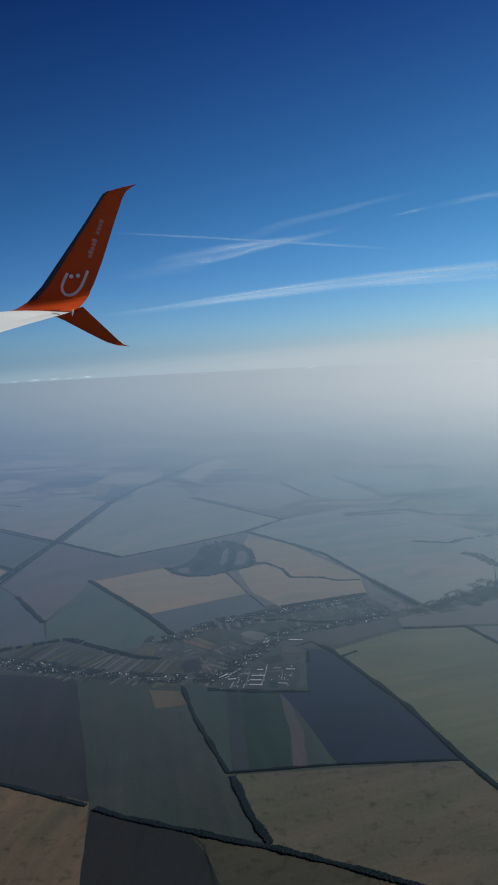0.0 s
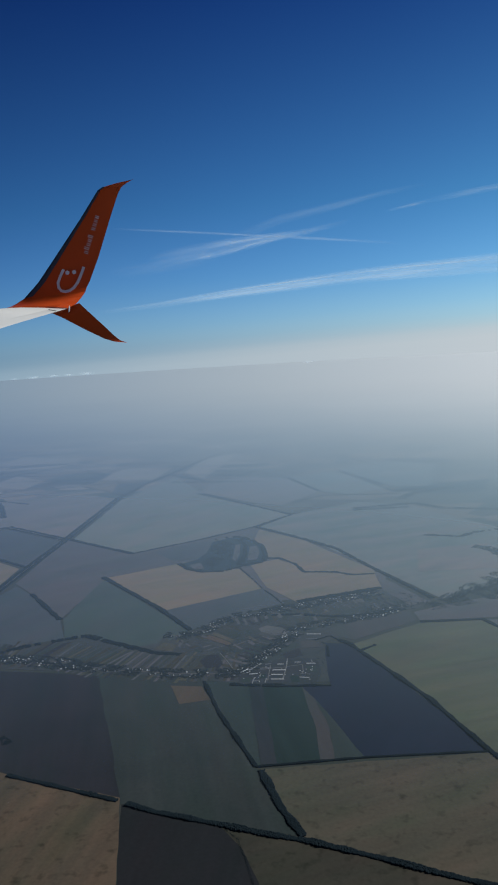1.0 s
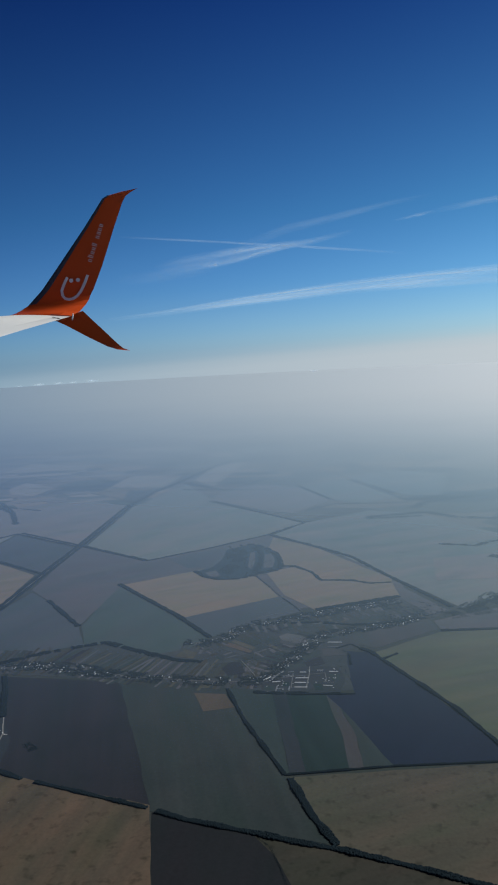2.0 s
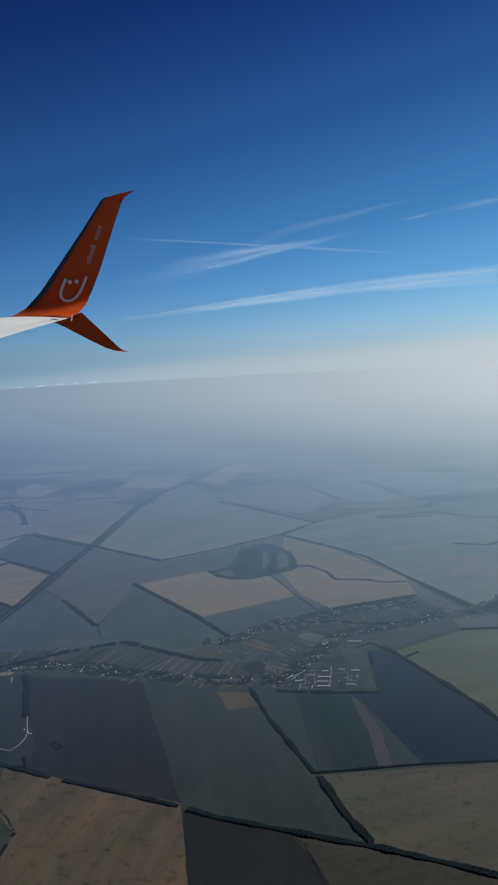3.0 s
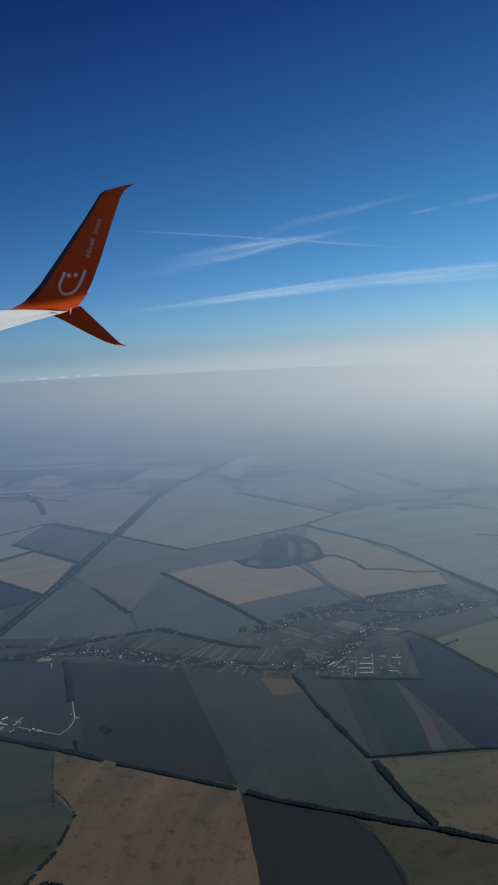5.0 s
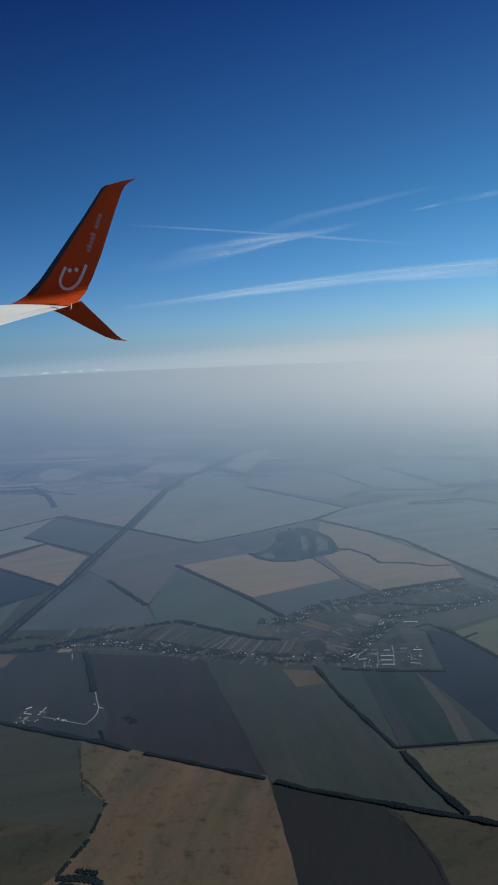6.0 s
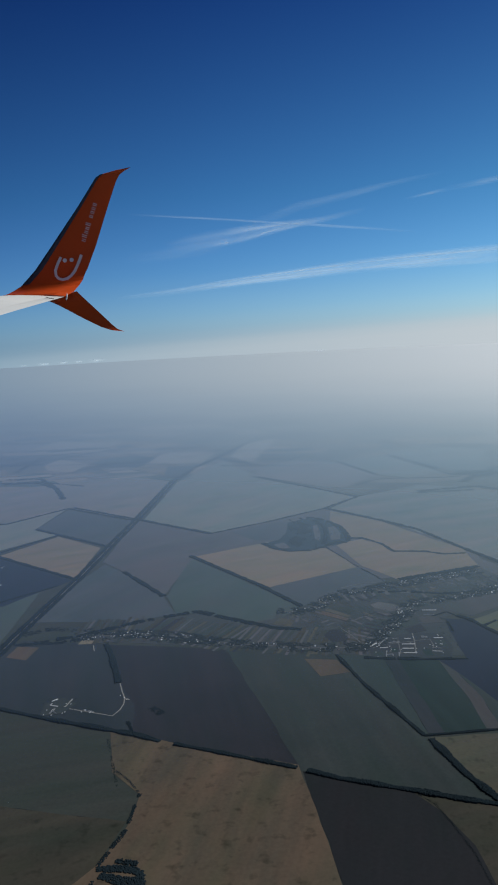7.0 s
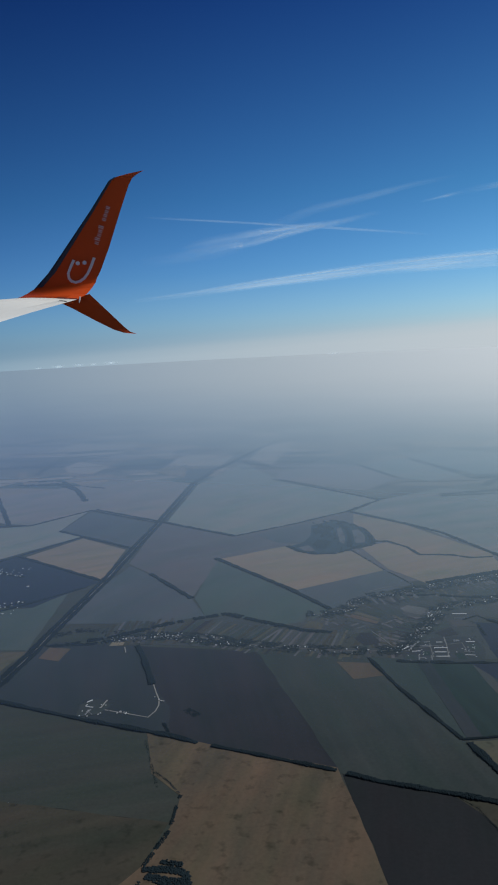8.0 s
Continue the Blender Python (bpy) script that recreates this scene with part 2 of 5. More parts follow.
def disc_sheet(name, rings, lift, material, spokes=96, spread=180.0):
    """A round sheet over the plain, or its part within so many degrees of straight ahead, following the plain's curve."""
    ways = [radians(spread) * (2 * k / spokes - 1) for k in range(spokes + 1)]
    wide = len(ways)
    verts = [(0.0, 0.0, lift)] + [(r * math.sin(w), r * math.cos(w), fall(r) + lift) for r in rings for w in ways]
    faces = [(0, 2 + k, 1 + k) for k in range(spokes)]
    for i in range(len(rings) - 1):
        a, b = 1 + i * wide, 1 + (i + 1) * wide
        faces += [(a + k, a + k + 1, b + k + 1, b + k) for k in range(spokes)]
    return mesh_object(name, verts, faces, material, True)


OUT = [4.5, 5.0, 5.5, 6.0, 7.0, 8.0, 9.0, 10.0, 11.0, 12.0, 13.0, 14.0, 16.0, 20.0, 26.0, 34.0, 44.0]
g = disc_sheet("ground", [1.0, 2.0, 3.0] + OUT, 0.0, country)
tagged(g, "flat farmland plain in muted brown and green tones", "ground", kind="structure")


field_count = 0


def field(label, material, corners, lift=2.0):
    """A field with corners in kilometres, raised a little over the plain; its edges run slightly uneven."""
    rng = random.Random(label + str(corners[0]))
    line = []
    for (ax, ay), (bx, by) in zip(corners, corners[1:] + corners[:1]):
        steps = max(1, int(math.hypot(bx - ax, by - ay) / 0.12))
        for i in range(steps):
            k = i / steps
            wobble = 0.0 if i == 0 else 0.006
            line.append((ax + (bx - ax) * k + rng.uniform(-wobble, wobble), ay + (by - ay) * k + rng.uniform(-wobble, wobble)))
    if sum(a[0] * b[1] - b[0] * a[1] for a, b in zip(line, line[1:] + line[:1])) < 0:
        line.reverse()
    global field_count
    field_count += 1
    lift += 0.05 * field_count
    bm = bmesh.new()
    top = [bm.verts.new((x * KM, y * KM, lift * 0.4 * M)) for x, y in line]
    low = [bm.verts.new((x * KM, y * KM, -1 * M)) for x, y in line]
    for tri in geometry.tessellate_polygon([[Vector((x, y, 0)) for x, y in line]]):
        bm.faces.new([top[i] for i in tri])
    for i in range(len(line)):
        j = (i + 1) % len(line)
        bm.faces.new((top[j], top[i], low[i], low[j]))
    bmesh.ops.recalc_face_normals(bm, faces=bm.faces)
    data = bpy.data.meshes.new("field")
    bm.to_mesh(data)
    bm.free()
    data.materials.append(material)
    return tagged(new("field", data), label, "field", "farm fields", "structure")


field("plain brown-olive farmland between the fields", BROWN_OLIVE, [(-5.222, 2.961), (3.044, 2.544), (3.188, 9.491), (2.131, 10.939), (-3.759, 12.330), (-5.922, 11.394)], 0.2)
field("mauve fallow round an old hollow", MAUVE_FALLOW, [(-2.043, 8.734), (-1.094, 7.303), (1.128, 7.613), (1.221, 8.437), (-0.132, 10.614), (-1.775, 9.636)], 0.3)
field("olive stubble field beside a tree line", OLIVE, [(0.577, 6.260), (1.243, 6.649), (1.790, 6.625), (1.965, 6.166), (2.066, 5.553), (1.455, 3.879), (1.182, 4.472), (0.799, 5.668)])
field("dark blue-grey ploughed field beside the farmyard", NAVY, [(0.276, 6.342), (0.577, 6.260), (0.799, 5.668), (1.182, 4.472), (0.415, 4.488), (0.100, 5.501), (0.316, 5.498)])
field("narrow green field along a tree line", GREEN, [(-0.673, 5.707), (-0.299, 5.643), (-0.228, 4.458), (-0.288, 4.419)])
field("dark green crop field below the farmyard", DEEP_GREEN, [(-0.299, 5.643), (0.100, 5.565), (0.149, 4.868), (0.140, 4.480), (-0.228, 4.458)])
field("dark strip of bare soil beside the green crop", BLUE_SLATE, [(-0.299, 5.632), (-0.198, 5.610), (-0.128, 4.465), (-0.228, 4.463)], 4.0)
field("narrow mauve stubble strip between green crops", MAUVE, [(0.100, 5.501), (0.179, 5.298), (0.238, 4.860), (0.229, 4.483), (0.140, 4.480), (0.149, 4.868)])
field("small green wedge of crop", GREEN, [(0.179, 5.298), (0.415, 4.488), (0.229, 4.483), (0.238, 4.860)])
field("large slate-grey field south of the village", SLATE, [(-1.566, 5.964), (-0.632, 5.680), (-0.258, 4.439), (-0.018, 3.744), (-1.075, 4.143)])
field("small orange stubble patch below the village", ORANGE, [(-0.898, 5.655), (-0.653, 5.605), (-0.581, 5.378), (-0.806, 5.336)], 4.0)
field("dark purple-brown tilled field", PURPLE, [(-2.504, 6.153), (-1.811, 5.992), (-1.503, 5.912), (-1.044, 4.163), (-2.082, 4.654), (-2.124, 5.055), (-2.287, 5.411)])
field("slate-grey field round a small farmstead", BLUE_SLATE, [(-3.470, 5.533), (-3.366, 6.115), (-3.240, 6.332), (-2.504, 6.153), (-2.287, 5.411), (-2.124, 5.055), (-2.082, 4.654), (-2.684, 4.914), (-3.368, 5.244)])
field("large warm tan stubble field with dark spots", TAN, [(-2.233, 4.701), (-1.054, 4.197), (-0.961, 3.502), (-0.920, 3.033), (-2.323, 3.123), (-2.094, 3.418), (-1.986, 3.706), (-1.953, 3.986), (-2.147, 4.228)])
field("grey-green fallow field beside a track", BROWN_OLIVE, [(-3.368, 5.221), (-2.234, 4.633), (-2.147, 4.228), (-1.974, 3.999), (-1.996, 3.752), (-2.976, 4.017), (-3.670, 4.185)])
field("dull tan field beyond a gully", DARK_STUBBLE, [(-3.670, 4.185), (-2.976, 4.017), (-1.996, 3.752), (-2.094, 3.418), (-2.323, 3.123), (-3.557, 3.193)])
field("black-earth ploughed field", CHARCOAL, [(-1.033, 4.129), (-0.459, 3.875), (-0.338, 3.669), (-0.257, 3.411), (-0.237, 2.939), (-0.899, 2.976)])
field("brown-olive fallow field along the road trees", DARK_STUBBLE, [(-0.459, 3.875), (-0.018, 3.711), (0.581, 3.421), (1.052, 3.209), (0.986, 2.818), (-0.237, 2.939), (-0.257, 3.411), (-0.338, 3.669)])
field("dull tan stubble field with grey spots", DULL_TAN, [(-0.228, 4.414), (1.172, 4.452), (1.295, 4.124), (1.455, 3.879), (1.175, 3.137), (0.581, 3.421), (-0.018, 3.733)])
field("green-grey winter wheat field", PALE_WHEAT, [(-2.099, 7.268), (-1.947, 8.549), (-0.826, 6.792), (-1.063, 6.492), (-1.408, 6.469), (-1.725, 6.778), (-1.971, 6.766)])
field("blue-grey ploughed field", BLUE_PLOUGH, [(-3.147, 7.646), (-2.909, 8.459), (-2.622, 8.082), (-2.132, 7.273), (-1.971, 6.766), (-2.350, 6.646), (-3.251, 6.749)])
field("mauve-grey fallow field", MAUVE_FALLOW, [(-2.942, 8.556), (-2.794, 10.468), (-1.743, 9.497), (-1.083, 9.109), (-1.904, 8.609), (-2.132, 7.273), (-2.633, 8.118)])
field("pale tan stubble field above the village", PALE_TAN, [(-1.893, 8.585), (-1.042, 9.024), (-0.390, 8.614), (-0.130, 7.877), (-1.115, 7.361)])
field("grey fallow strip above the village", BLUE_PLOUGH, [(-1.115, 7.361), (-0.130, 7.877), (0.059, 7.384), (-0.400, 7.104), (-0.826, 6.792)])
field("pale tan field beside a curved tree line", PALE_TAN, [(-0.132, 10.432), (0.437, 9.715), (1.099, 8.280), (1.080, 8.115), (0.303, 8.418), (0.085, 8.960), (-0.070, 9.070), (-0.090, 9.523), (-0.215, 9.859)])
field("tan stubble field above the village trees", PALE_TAN, [(-0.260, 8.732), (-0.110, 8.850), (0.060, 8.930), (0.230, 8.640), (0.303, 8.375), (1.080, 8.115), (1.072, 7.632), (0.196, 7.363), (-0.100, 7.905)])
field("grey-green field beside the highway", PASTURE, [(-2.705, 10.506), (-2.448, 13.121), (-1.684, 15.118), (-1.061, 13.210), (0.358, 11.219), (-0.191, 10.606), (-0.959, 10.040), (-1.754, 9.554)])
field("blue-grey ploughed field beside the highway", BLUE_PLOUGH, [(-4.137, 10.309), (-3.935, 11.385), (-2.849, 10.399), (-3.030, 9.258)])
field("grey-green pasture beyond the curved tree line", TEAL_PASTURE, [(-0.112, 10.589), (0.358, 11.219), (1.418, 11.843), (2.049, 11.480), (3.016, 9.718), (2.383, 7.700), (1.595, 7.216), (1.146, 8.314), (0.476, 9.781)])
field("tan stubble field between tree lines", PALE_TAN, [(-4.259, 9.043), (-3.732, 9.812), (-3.075, 9.163), (-3.146, 7.957)])
field("mauve-grey fallow field far along the highway", PINK_FALLOW, [(-3.958, 11.472), (-4.643, 10.667), (-5.220, 10.937), (-5.826, 12.854), (-3.696, 14.111), (-2.600, 13.273), (-2.882, 10.463)])
field("olive-green pasture beside the highway", PALE_WHEAT, [(-3.996, 7.184), (-3.672, 7.222), (-3.419, 7.640), (-3.434, 6.169), (-3.790, 6.210)])
field("small orange field beside the highway", ORANGE, [(-3.252, 6.206), (-3.060, 6.160), (-3.106, 5.912), (-3.287, 5.990)], 4.0)
field("small mauve fallow below the village end", MAUVE, [(0.360, 6.560), (0.550, 6.740), (0.930, 6.850), (1.200, 7.020), (1.240, 6.720), (0.600, 6.340), (0.420, 6.500)], 3.0)
field("brown village ground with gardens", VILLAGE_GROUND, [(-2.869, 6.586), (-2.328, 6.586), (-1.725, 6.778), (-1.303, 6.456), (-0.816, 6.757), (-0.400, 7.104), (0.088, 7.315), (1.072, 7.632), (1.494, 7.231), (1.224, 6.946), (0.606, 6.534), (0.344, 6.312), (0.316, 5.563), (-0.129, 5.580), (-0.632, 5.702), (-1.503, 5.979), (-2.177, 6.125), (-2.870, 6.287)], 1.0)
field("pale far strip of stubble", PALE_TAN, [(-5.825, 17.709), (-4.270, 18.283), (-4.006, 17.686), (-5.558, 16.851)])
field("pale far strip of stubble", PALE_TAN, [(-7.030, 21.515), (-5.110, 21.358), (-4.721, 20.298), (-6.565, 20.036)])
field("small pale far field", PALE_TAN, [(-5.965, 14.847), (-5.643, 14.758), (-5.401, 13.837), (-5.697, 13.913)])
field("pinkish tan patch in a wide pasture", PINK_FALLOW, [(1.729, 9.010), (2.617, 9.093), (2.628, 8.493), (2.417, 8.093), (1.556, 8.138)], 4.0)
field("tan wedge above the village end", MAUVE_FALLOW, [(1.099, 8.112), (1.457, 7.184), (1.251, 7.100), (1.081, 7.578)])
field("mauve-tan field below the river scrub", MAUVE_FALLOW, [(1.242, 6.922), (1.614, 7.077), (2.755, 7.466), (2.458, 6.635), (1.799, 6.686), (1.252, 6.700)])
field("grey fallow field beyond a hedge", GREY, [(1.808, 6.623), (2.449, 6.605), (2.093, 5.653), (1.965, 6.177)])
field("pale grey-green field beyond the river scrub", PASTURE, [(3.007, 9.710), (3.586, 9.745), (2.884, 7.809), (2.453, 7.882)])
field("grey-green field between tree lines", PASTURE, [(-5.100, 10.592), (-4.640, 10.640), (-3.990, 11.400), (-4.150, 10.290), (-3.755, 9.933), (-4.578, 8.991)])
field("slate-blue field round a settlement", NAVY, [(-4.578, 8.991), (-4.329, 9.066), (-3.157, 7.924), (-3.384, 7.658), (-3.683, 7.236), (-4.019, 7.270), (-4.715, 7.827)])
field("tan wedge beside the highway", DULL_TAN, [(-3.423, 6.133), (-3.550, 5.705), (-3.779, 6.162)])
field("blue-grey hollow below a tree line", BLUE_PLOUGH, [(-1.485, 9.592), (-1.241, 9.768), (-0.877, 9.959), (-0.751, 9.905), (-0.805, 9.386), (-0.909, 9.097), (-1.216, 9.127)])
field("long pale far strip of fields", PINK_FALLOW, [(-8.416, 20.853), (-6.104, 18.972), (-3.369, 17.129), (-2.627, 16.446), (-4.547, 16.545), (-7.681, 18.565)])
field("dark overgrown ground of an old hollow", OVERGROWN, [(-1.102, 8.960), (-0.909, 9.097), (-0.805, 9.386), (-0.751, 9.905), (-0.425, 10.111), (-0.215, 9.859), (-0.094, 9.523), (-0.074, 9.072), (-0.113, 8.835), (-0.419, 8.655), (-0.745, 8.553), (-0.991, 8.707)])
CLEARING = "pale clearing in an old hollow"
field(CLEARING, MAUVE_FALLOW, [(-0.987, 8.893), (-0.861, 8.966), (-0.795, 8.719), (-0.906, 8.693)])
field(CLEARING, MAUVE_FALLOW, [(-0.450, 9.674), (-0.390, 9.720), (-0.388, 9.309), (-0.439, 8.940), (-0.482, 9.046)])
field(CLEARING, MAUVE_FALLOW, [(-0.269, 9.556), (-0.174, 9.594), (-0.148, 9.265), (-0.190, 8.969), (-0.297, 8.964)])
field("mauve strip between two stubble fields", MAUVE_FALLOW, [(-0.384, 8.718), (-0.318, 8.729), (-0.100, 7.892), (-0.152, 7.843)], 4.0)

# ---- tree lines ----
PHI = (1 + 5 ** 0.5) / 2
ICO = np.array([(-1, PHI, 0), (1, PHI, 0), (-1, -PHI, 0), (1, -PHI, 0), (0, -1, PHI), (0, 1, PHI), (0, -1, -PHI), (0, 1, -PHI), (PHI, 0, -1), (PHI, 0, 1), (-PHI, 0, -1), (-PHI, 0, 1)]) / 1.902
ICO_FACES = [(0, 11, 5), (0, 5, 1), (0, 1, 7), (0, 7, 10), (0, 10, 11), (1, 5, 9), (5, 11, 4), (11, 10, 2), (10, 7, 6), (7, 1, 8),
             (3, 9, 4), (3, 4, 2), (3, 2, 6), (3, 6, 8), (3, 8, 9), (4, 9, 5), (2, 4, 11), (6, 2, 10), (8, 6, 7), (9, 8, 1)]


def clumps(name, spots, material, rng):
    """Uneven leafy crowns in one mesh; spots: (x, y in km, radius, height in metres)."""
    verts, faces = [], []
    for x, y, r, h in spots:
        body = ICO * rng.uniform(0.78, 1.18, (12, 3)) * (r, r, h / 2) + (0, 0, h * 0.45)
        first = len(verts)
        verts += [(x * KM + v[0] * M, y * KM + v[1] * M, v[2] * M) for v in body]
        faces += [tuple(first + i for i in f) for f in ICO_FACES]
    return mesh_object(name, verts, faces, material, True)


def along(points, step):
    """Places every step kilometres along a line, with the way across it."""
    for (ax, ay), (bx, by) in zip(points, points[1:]):
        length = math.hypot(bx - ax, by - ay)
        count = max(1, int(length / step))
        for i in range(count):
            k = i / count
            yield ax + (bx - ax) * k, ay + (by - ay) * k, -(by - ay) / length, (bx - ax) / length


def tree_line(label, points, width=18, height=13, step=4.4, thin=0.0, seed=1):
    rng = np.random.default_rng(seed)
    spots = []
    width, height = width * (1.12 if width < 40 else 0.95), height * 0.8
    rows = min(max(8, int(width / 5)), 14)
    for x, y, nx, ny in along(points, step / 1000):
        swell = 1.0 + 0.5 * noise.noise((x * 10, y * 10, seed * 1.7))
        if thin > 0.05 and noise.noise((x * 15, y * 15, seed * 2.3)) < -0.30:
            continue
        for row in range(rows):
            if rng.random() < thin:
                continue
            off = swell * (row / (rows - 1) * 0.84 - 0.42 + rng.uniform(-0.14, 0.14)) * width / 1000
            r = min(width, 36) * rng.uniform(0.14, 0.25)
            spots.append((x + nx * off + rng.uniform(-1, 1) * step / 2000, y + ny * off, r, height * swell * rng.uniform(0.75, 1.1)))
    return tagged(clumps("tree_line", spots, TREES, rng), label, "tree line", "shelter belts", "stuff")


LINE = "dark shelter belt of trees between fields"
ROAD_LINE = "long dark row of roadside trees with gaps"
tree_line(ROAD_LINE, [(-4.013, 5.554), (-3.368, 5.244), (-2.684, 4.914), (-2.082, 4.654), (-1.898, 4.547)], 30, 16, seed=2)
tree_line(ROAD_LINE, [(-1.802, 4.505), (-1.441, 4.340), (-1.064, 4.164)], 24, 15, seed=3)
tree_line(ROAD_LINE, [(-1.002, 4.126), (-0.837, 4.036), (-0.459, 3.886), (-0.248, 3.793), (-0.018, 3.711), (0.318, 3.557), (0.581, 3.421), (1.090, 3.185)], 30, 16, seed=4)
tree_line(LINE, [(-0.642, 5.692), (-0.510, 5.173), (-0.258, 4.439)], 22, 14, seed=5)
tree_line(LINE, [(-0.228, 4.392), (-0.128, 4.013), (-0.018, 3.744)], 34, 15, seed=6)
tree_line(LINE, [(-0.258, 4.439), (0.424, 4.476), (1.172, 4.463)], 14, 12, seed=7)
tree_line(LINE, [(0.480, 6.358), (0.558, 6.263), (0.799, 5.668), (0.981, 5.202), (1.182, 4.472), (1.295, 4.145), (1.474, 3.783)], 26, 15, seed=8)
tree_line(LINE, [(-1.947, 8.594), (-1.198, 7.462), (-0.826, 6.792)], 34, 16, seed=9)
tree_line(LINE, [(-2.633, 8.118), (-2.132, 7.273)], 36, 16, seed=10)
tree_line(LINE, [(-3.877, 11.489), (-2.804, 10.527), (-1.754, 9.554)], 36, 16, 12, seed=11)
tree_line(LINE, [(-1.754, 9.554), (-0.959, 10.040), (-0.191, 10.606)], 24, 12, 12, seed=12)
tree_line(LINE, [(-0.191, 10.606), (0.447, 9.766), (0.794, 9.231), (1.108, 8.320), (1.503, 7.261)], 34, 16, 12, seed=13)
tree_line(LINE, [(-0.191, 10.606), (0.358, 11.219), (-1.061, 13.210)], 40, 15, 14, seed=14)
tree_line(LINE, [(0.489, 14.238), (0.920, 12.878)], 40, 15, 16, seed=15)
tree_line(LINE, [(0.444, 12.078), (0.949, 12.494), (1.665, 12.347), (2.199, 12.297)], 26, 12, 16, seed=16)
tree_line(LINE, [(1.252, 6.669), (1.799, 6.645), (1.946, 6.262), (2.237, 5.667)], 26, 14, seed=17)
tree_line(LINE, [(0.316, 5.498), (-0.129, 5.537)], 16, 10, seed=18)
tree_line(LINE, [(0.635, 6.114), (0.770, 6.215)], 20, 9, seed=19)
tree_line(LINE, [(-4.137, 10.250), (-2.997, 9.206)], 34, 15, 12, seed=20)
tree_line(LINE, [(-4.329, 9.055), (-3.078, 7.912)], 34, 15, 12, seed=21)
tree_line(LINE, [(-4.543, 8.867), (-3.744, 9.884)], 22, 12, 12, seed=22)
tree_line(LINE, [(-5.136, 10.694), (-4.643, 10.667), (-3.958, 11.472), (-2.816, 10.449)], 28, 14, 12, seed=23)
tree_line(LINE, [(-5.826, 12.854), (-4.979, 10.734)], 60, 16, 14, seed=24)
tree_line("dark avenue of trees along a farm lane", [(-2.504, 6.153), (-2.428, 5.939), (-2.287, 5.411)], 34, 14, seed=25)
tree_line(LINE, [(-1.684, 15.118), (-0.989, 14.375)], 40, 14, 16, seed=26)
HIGHWAY = [(-3.728, 4.060), (-3.470, 5.533), (-3.366, 6.115), (-3.308, 6.594), (-3.112, 7.917), (-2.997, 8.954), (-2.816, 10.449), (-2.524, 13.253), (-2.229, 14.427), (-1.845, 15.433), (-1.406, 16.773), (-0.893, 18.030)]
tree_line("dense tree belt along the highway", [(x - 0.030, y) for x, y in HIGHWAY], 40, 11, 10, 0.04, seed=27)
tree_line("thinner tree belt along the highway", [(x + 0.028, y) for x, y in HIGHWAY], 36, 10, 10, 0.04, seed=28)


def ribbon(name, points, width, material, label, category, lift=5.0):
    """A road of that width in metres through points in kilometres."""
    verts, faces = [], []
    for i, (x, y) in enumerate(points):
        ax, ay = points[max(i - 1, 0)]
        bx, by = points[min(i + 1, len(points) - 1)]
        length = math.hypot(bx - ax, by - ay)
        nx, ny = -(by - ay) / length * width / 2000, (bx - ax) / length * width / 2000
        verts += [((x + nx) * KM, (y + ny) * KM, lift * 0.4 * M), ((x - nx) * KM, (y - ny) * KM, lift * 0.4 * M),
                  ((x + nx) * KM, (y + ny) * KM, -M), ((x - nx) * KM, (y - ny) * KM, -M)]
        if i:
            a, b = 4 * i - 4, 4 * i
            faces += [(a, a + 1, b + 1, b), (a + 2, a, b, b + 2), (a + 1, a + 3, b + 3, b + 1)]
    return tagged(mesh_object(name, verts, faces, material), label, category, kind="structure")


ribbon("road", HIGHWAY, 9, ASPHALT, "straight grey highway between tree belts", "road")
STREET = [(-2.803, 6.337), (-2.253, 6.350), (-1.939, 6.255), (-1.461, 6.030), (-0.981, 5.896), (-0.622, 5.822), (-0.349, 5.823), (-0.129, 6.199), (0.177, 6.710), (0.480, 6.797), (0.912, 6.917), (1.205, 7.107)]
UPPER_STREET = [(-1.043, 6.688), (-0.785, 6.676), (-0.602, 6.882), (-0.420, 7.075), (0.088, 7.229), (0.527, 7.377), (1.053, 7.551)]
ribbon("road", STREET, 9, STREET_DIRT, "brown dirt village street lined with houses", "road")
ribbon("road", UPPER_STREET, 8, STREET_DIRT, "brown dirt upper village street", "road")
ribbon("road", [(-2.277, 5.409), (-2.240, 5.268), (-2.207, 5.161), (-2.201, 5.076), (-2.215, 4.995), (-2.255, 4.912), (-2.345, 4.952), (-2.469, 5.004), (-2.618, 5.068)], 8, DIRT, "pale dirt farm track", "road")

# ---- haze and cloud ----


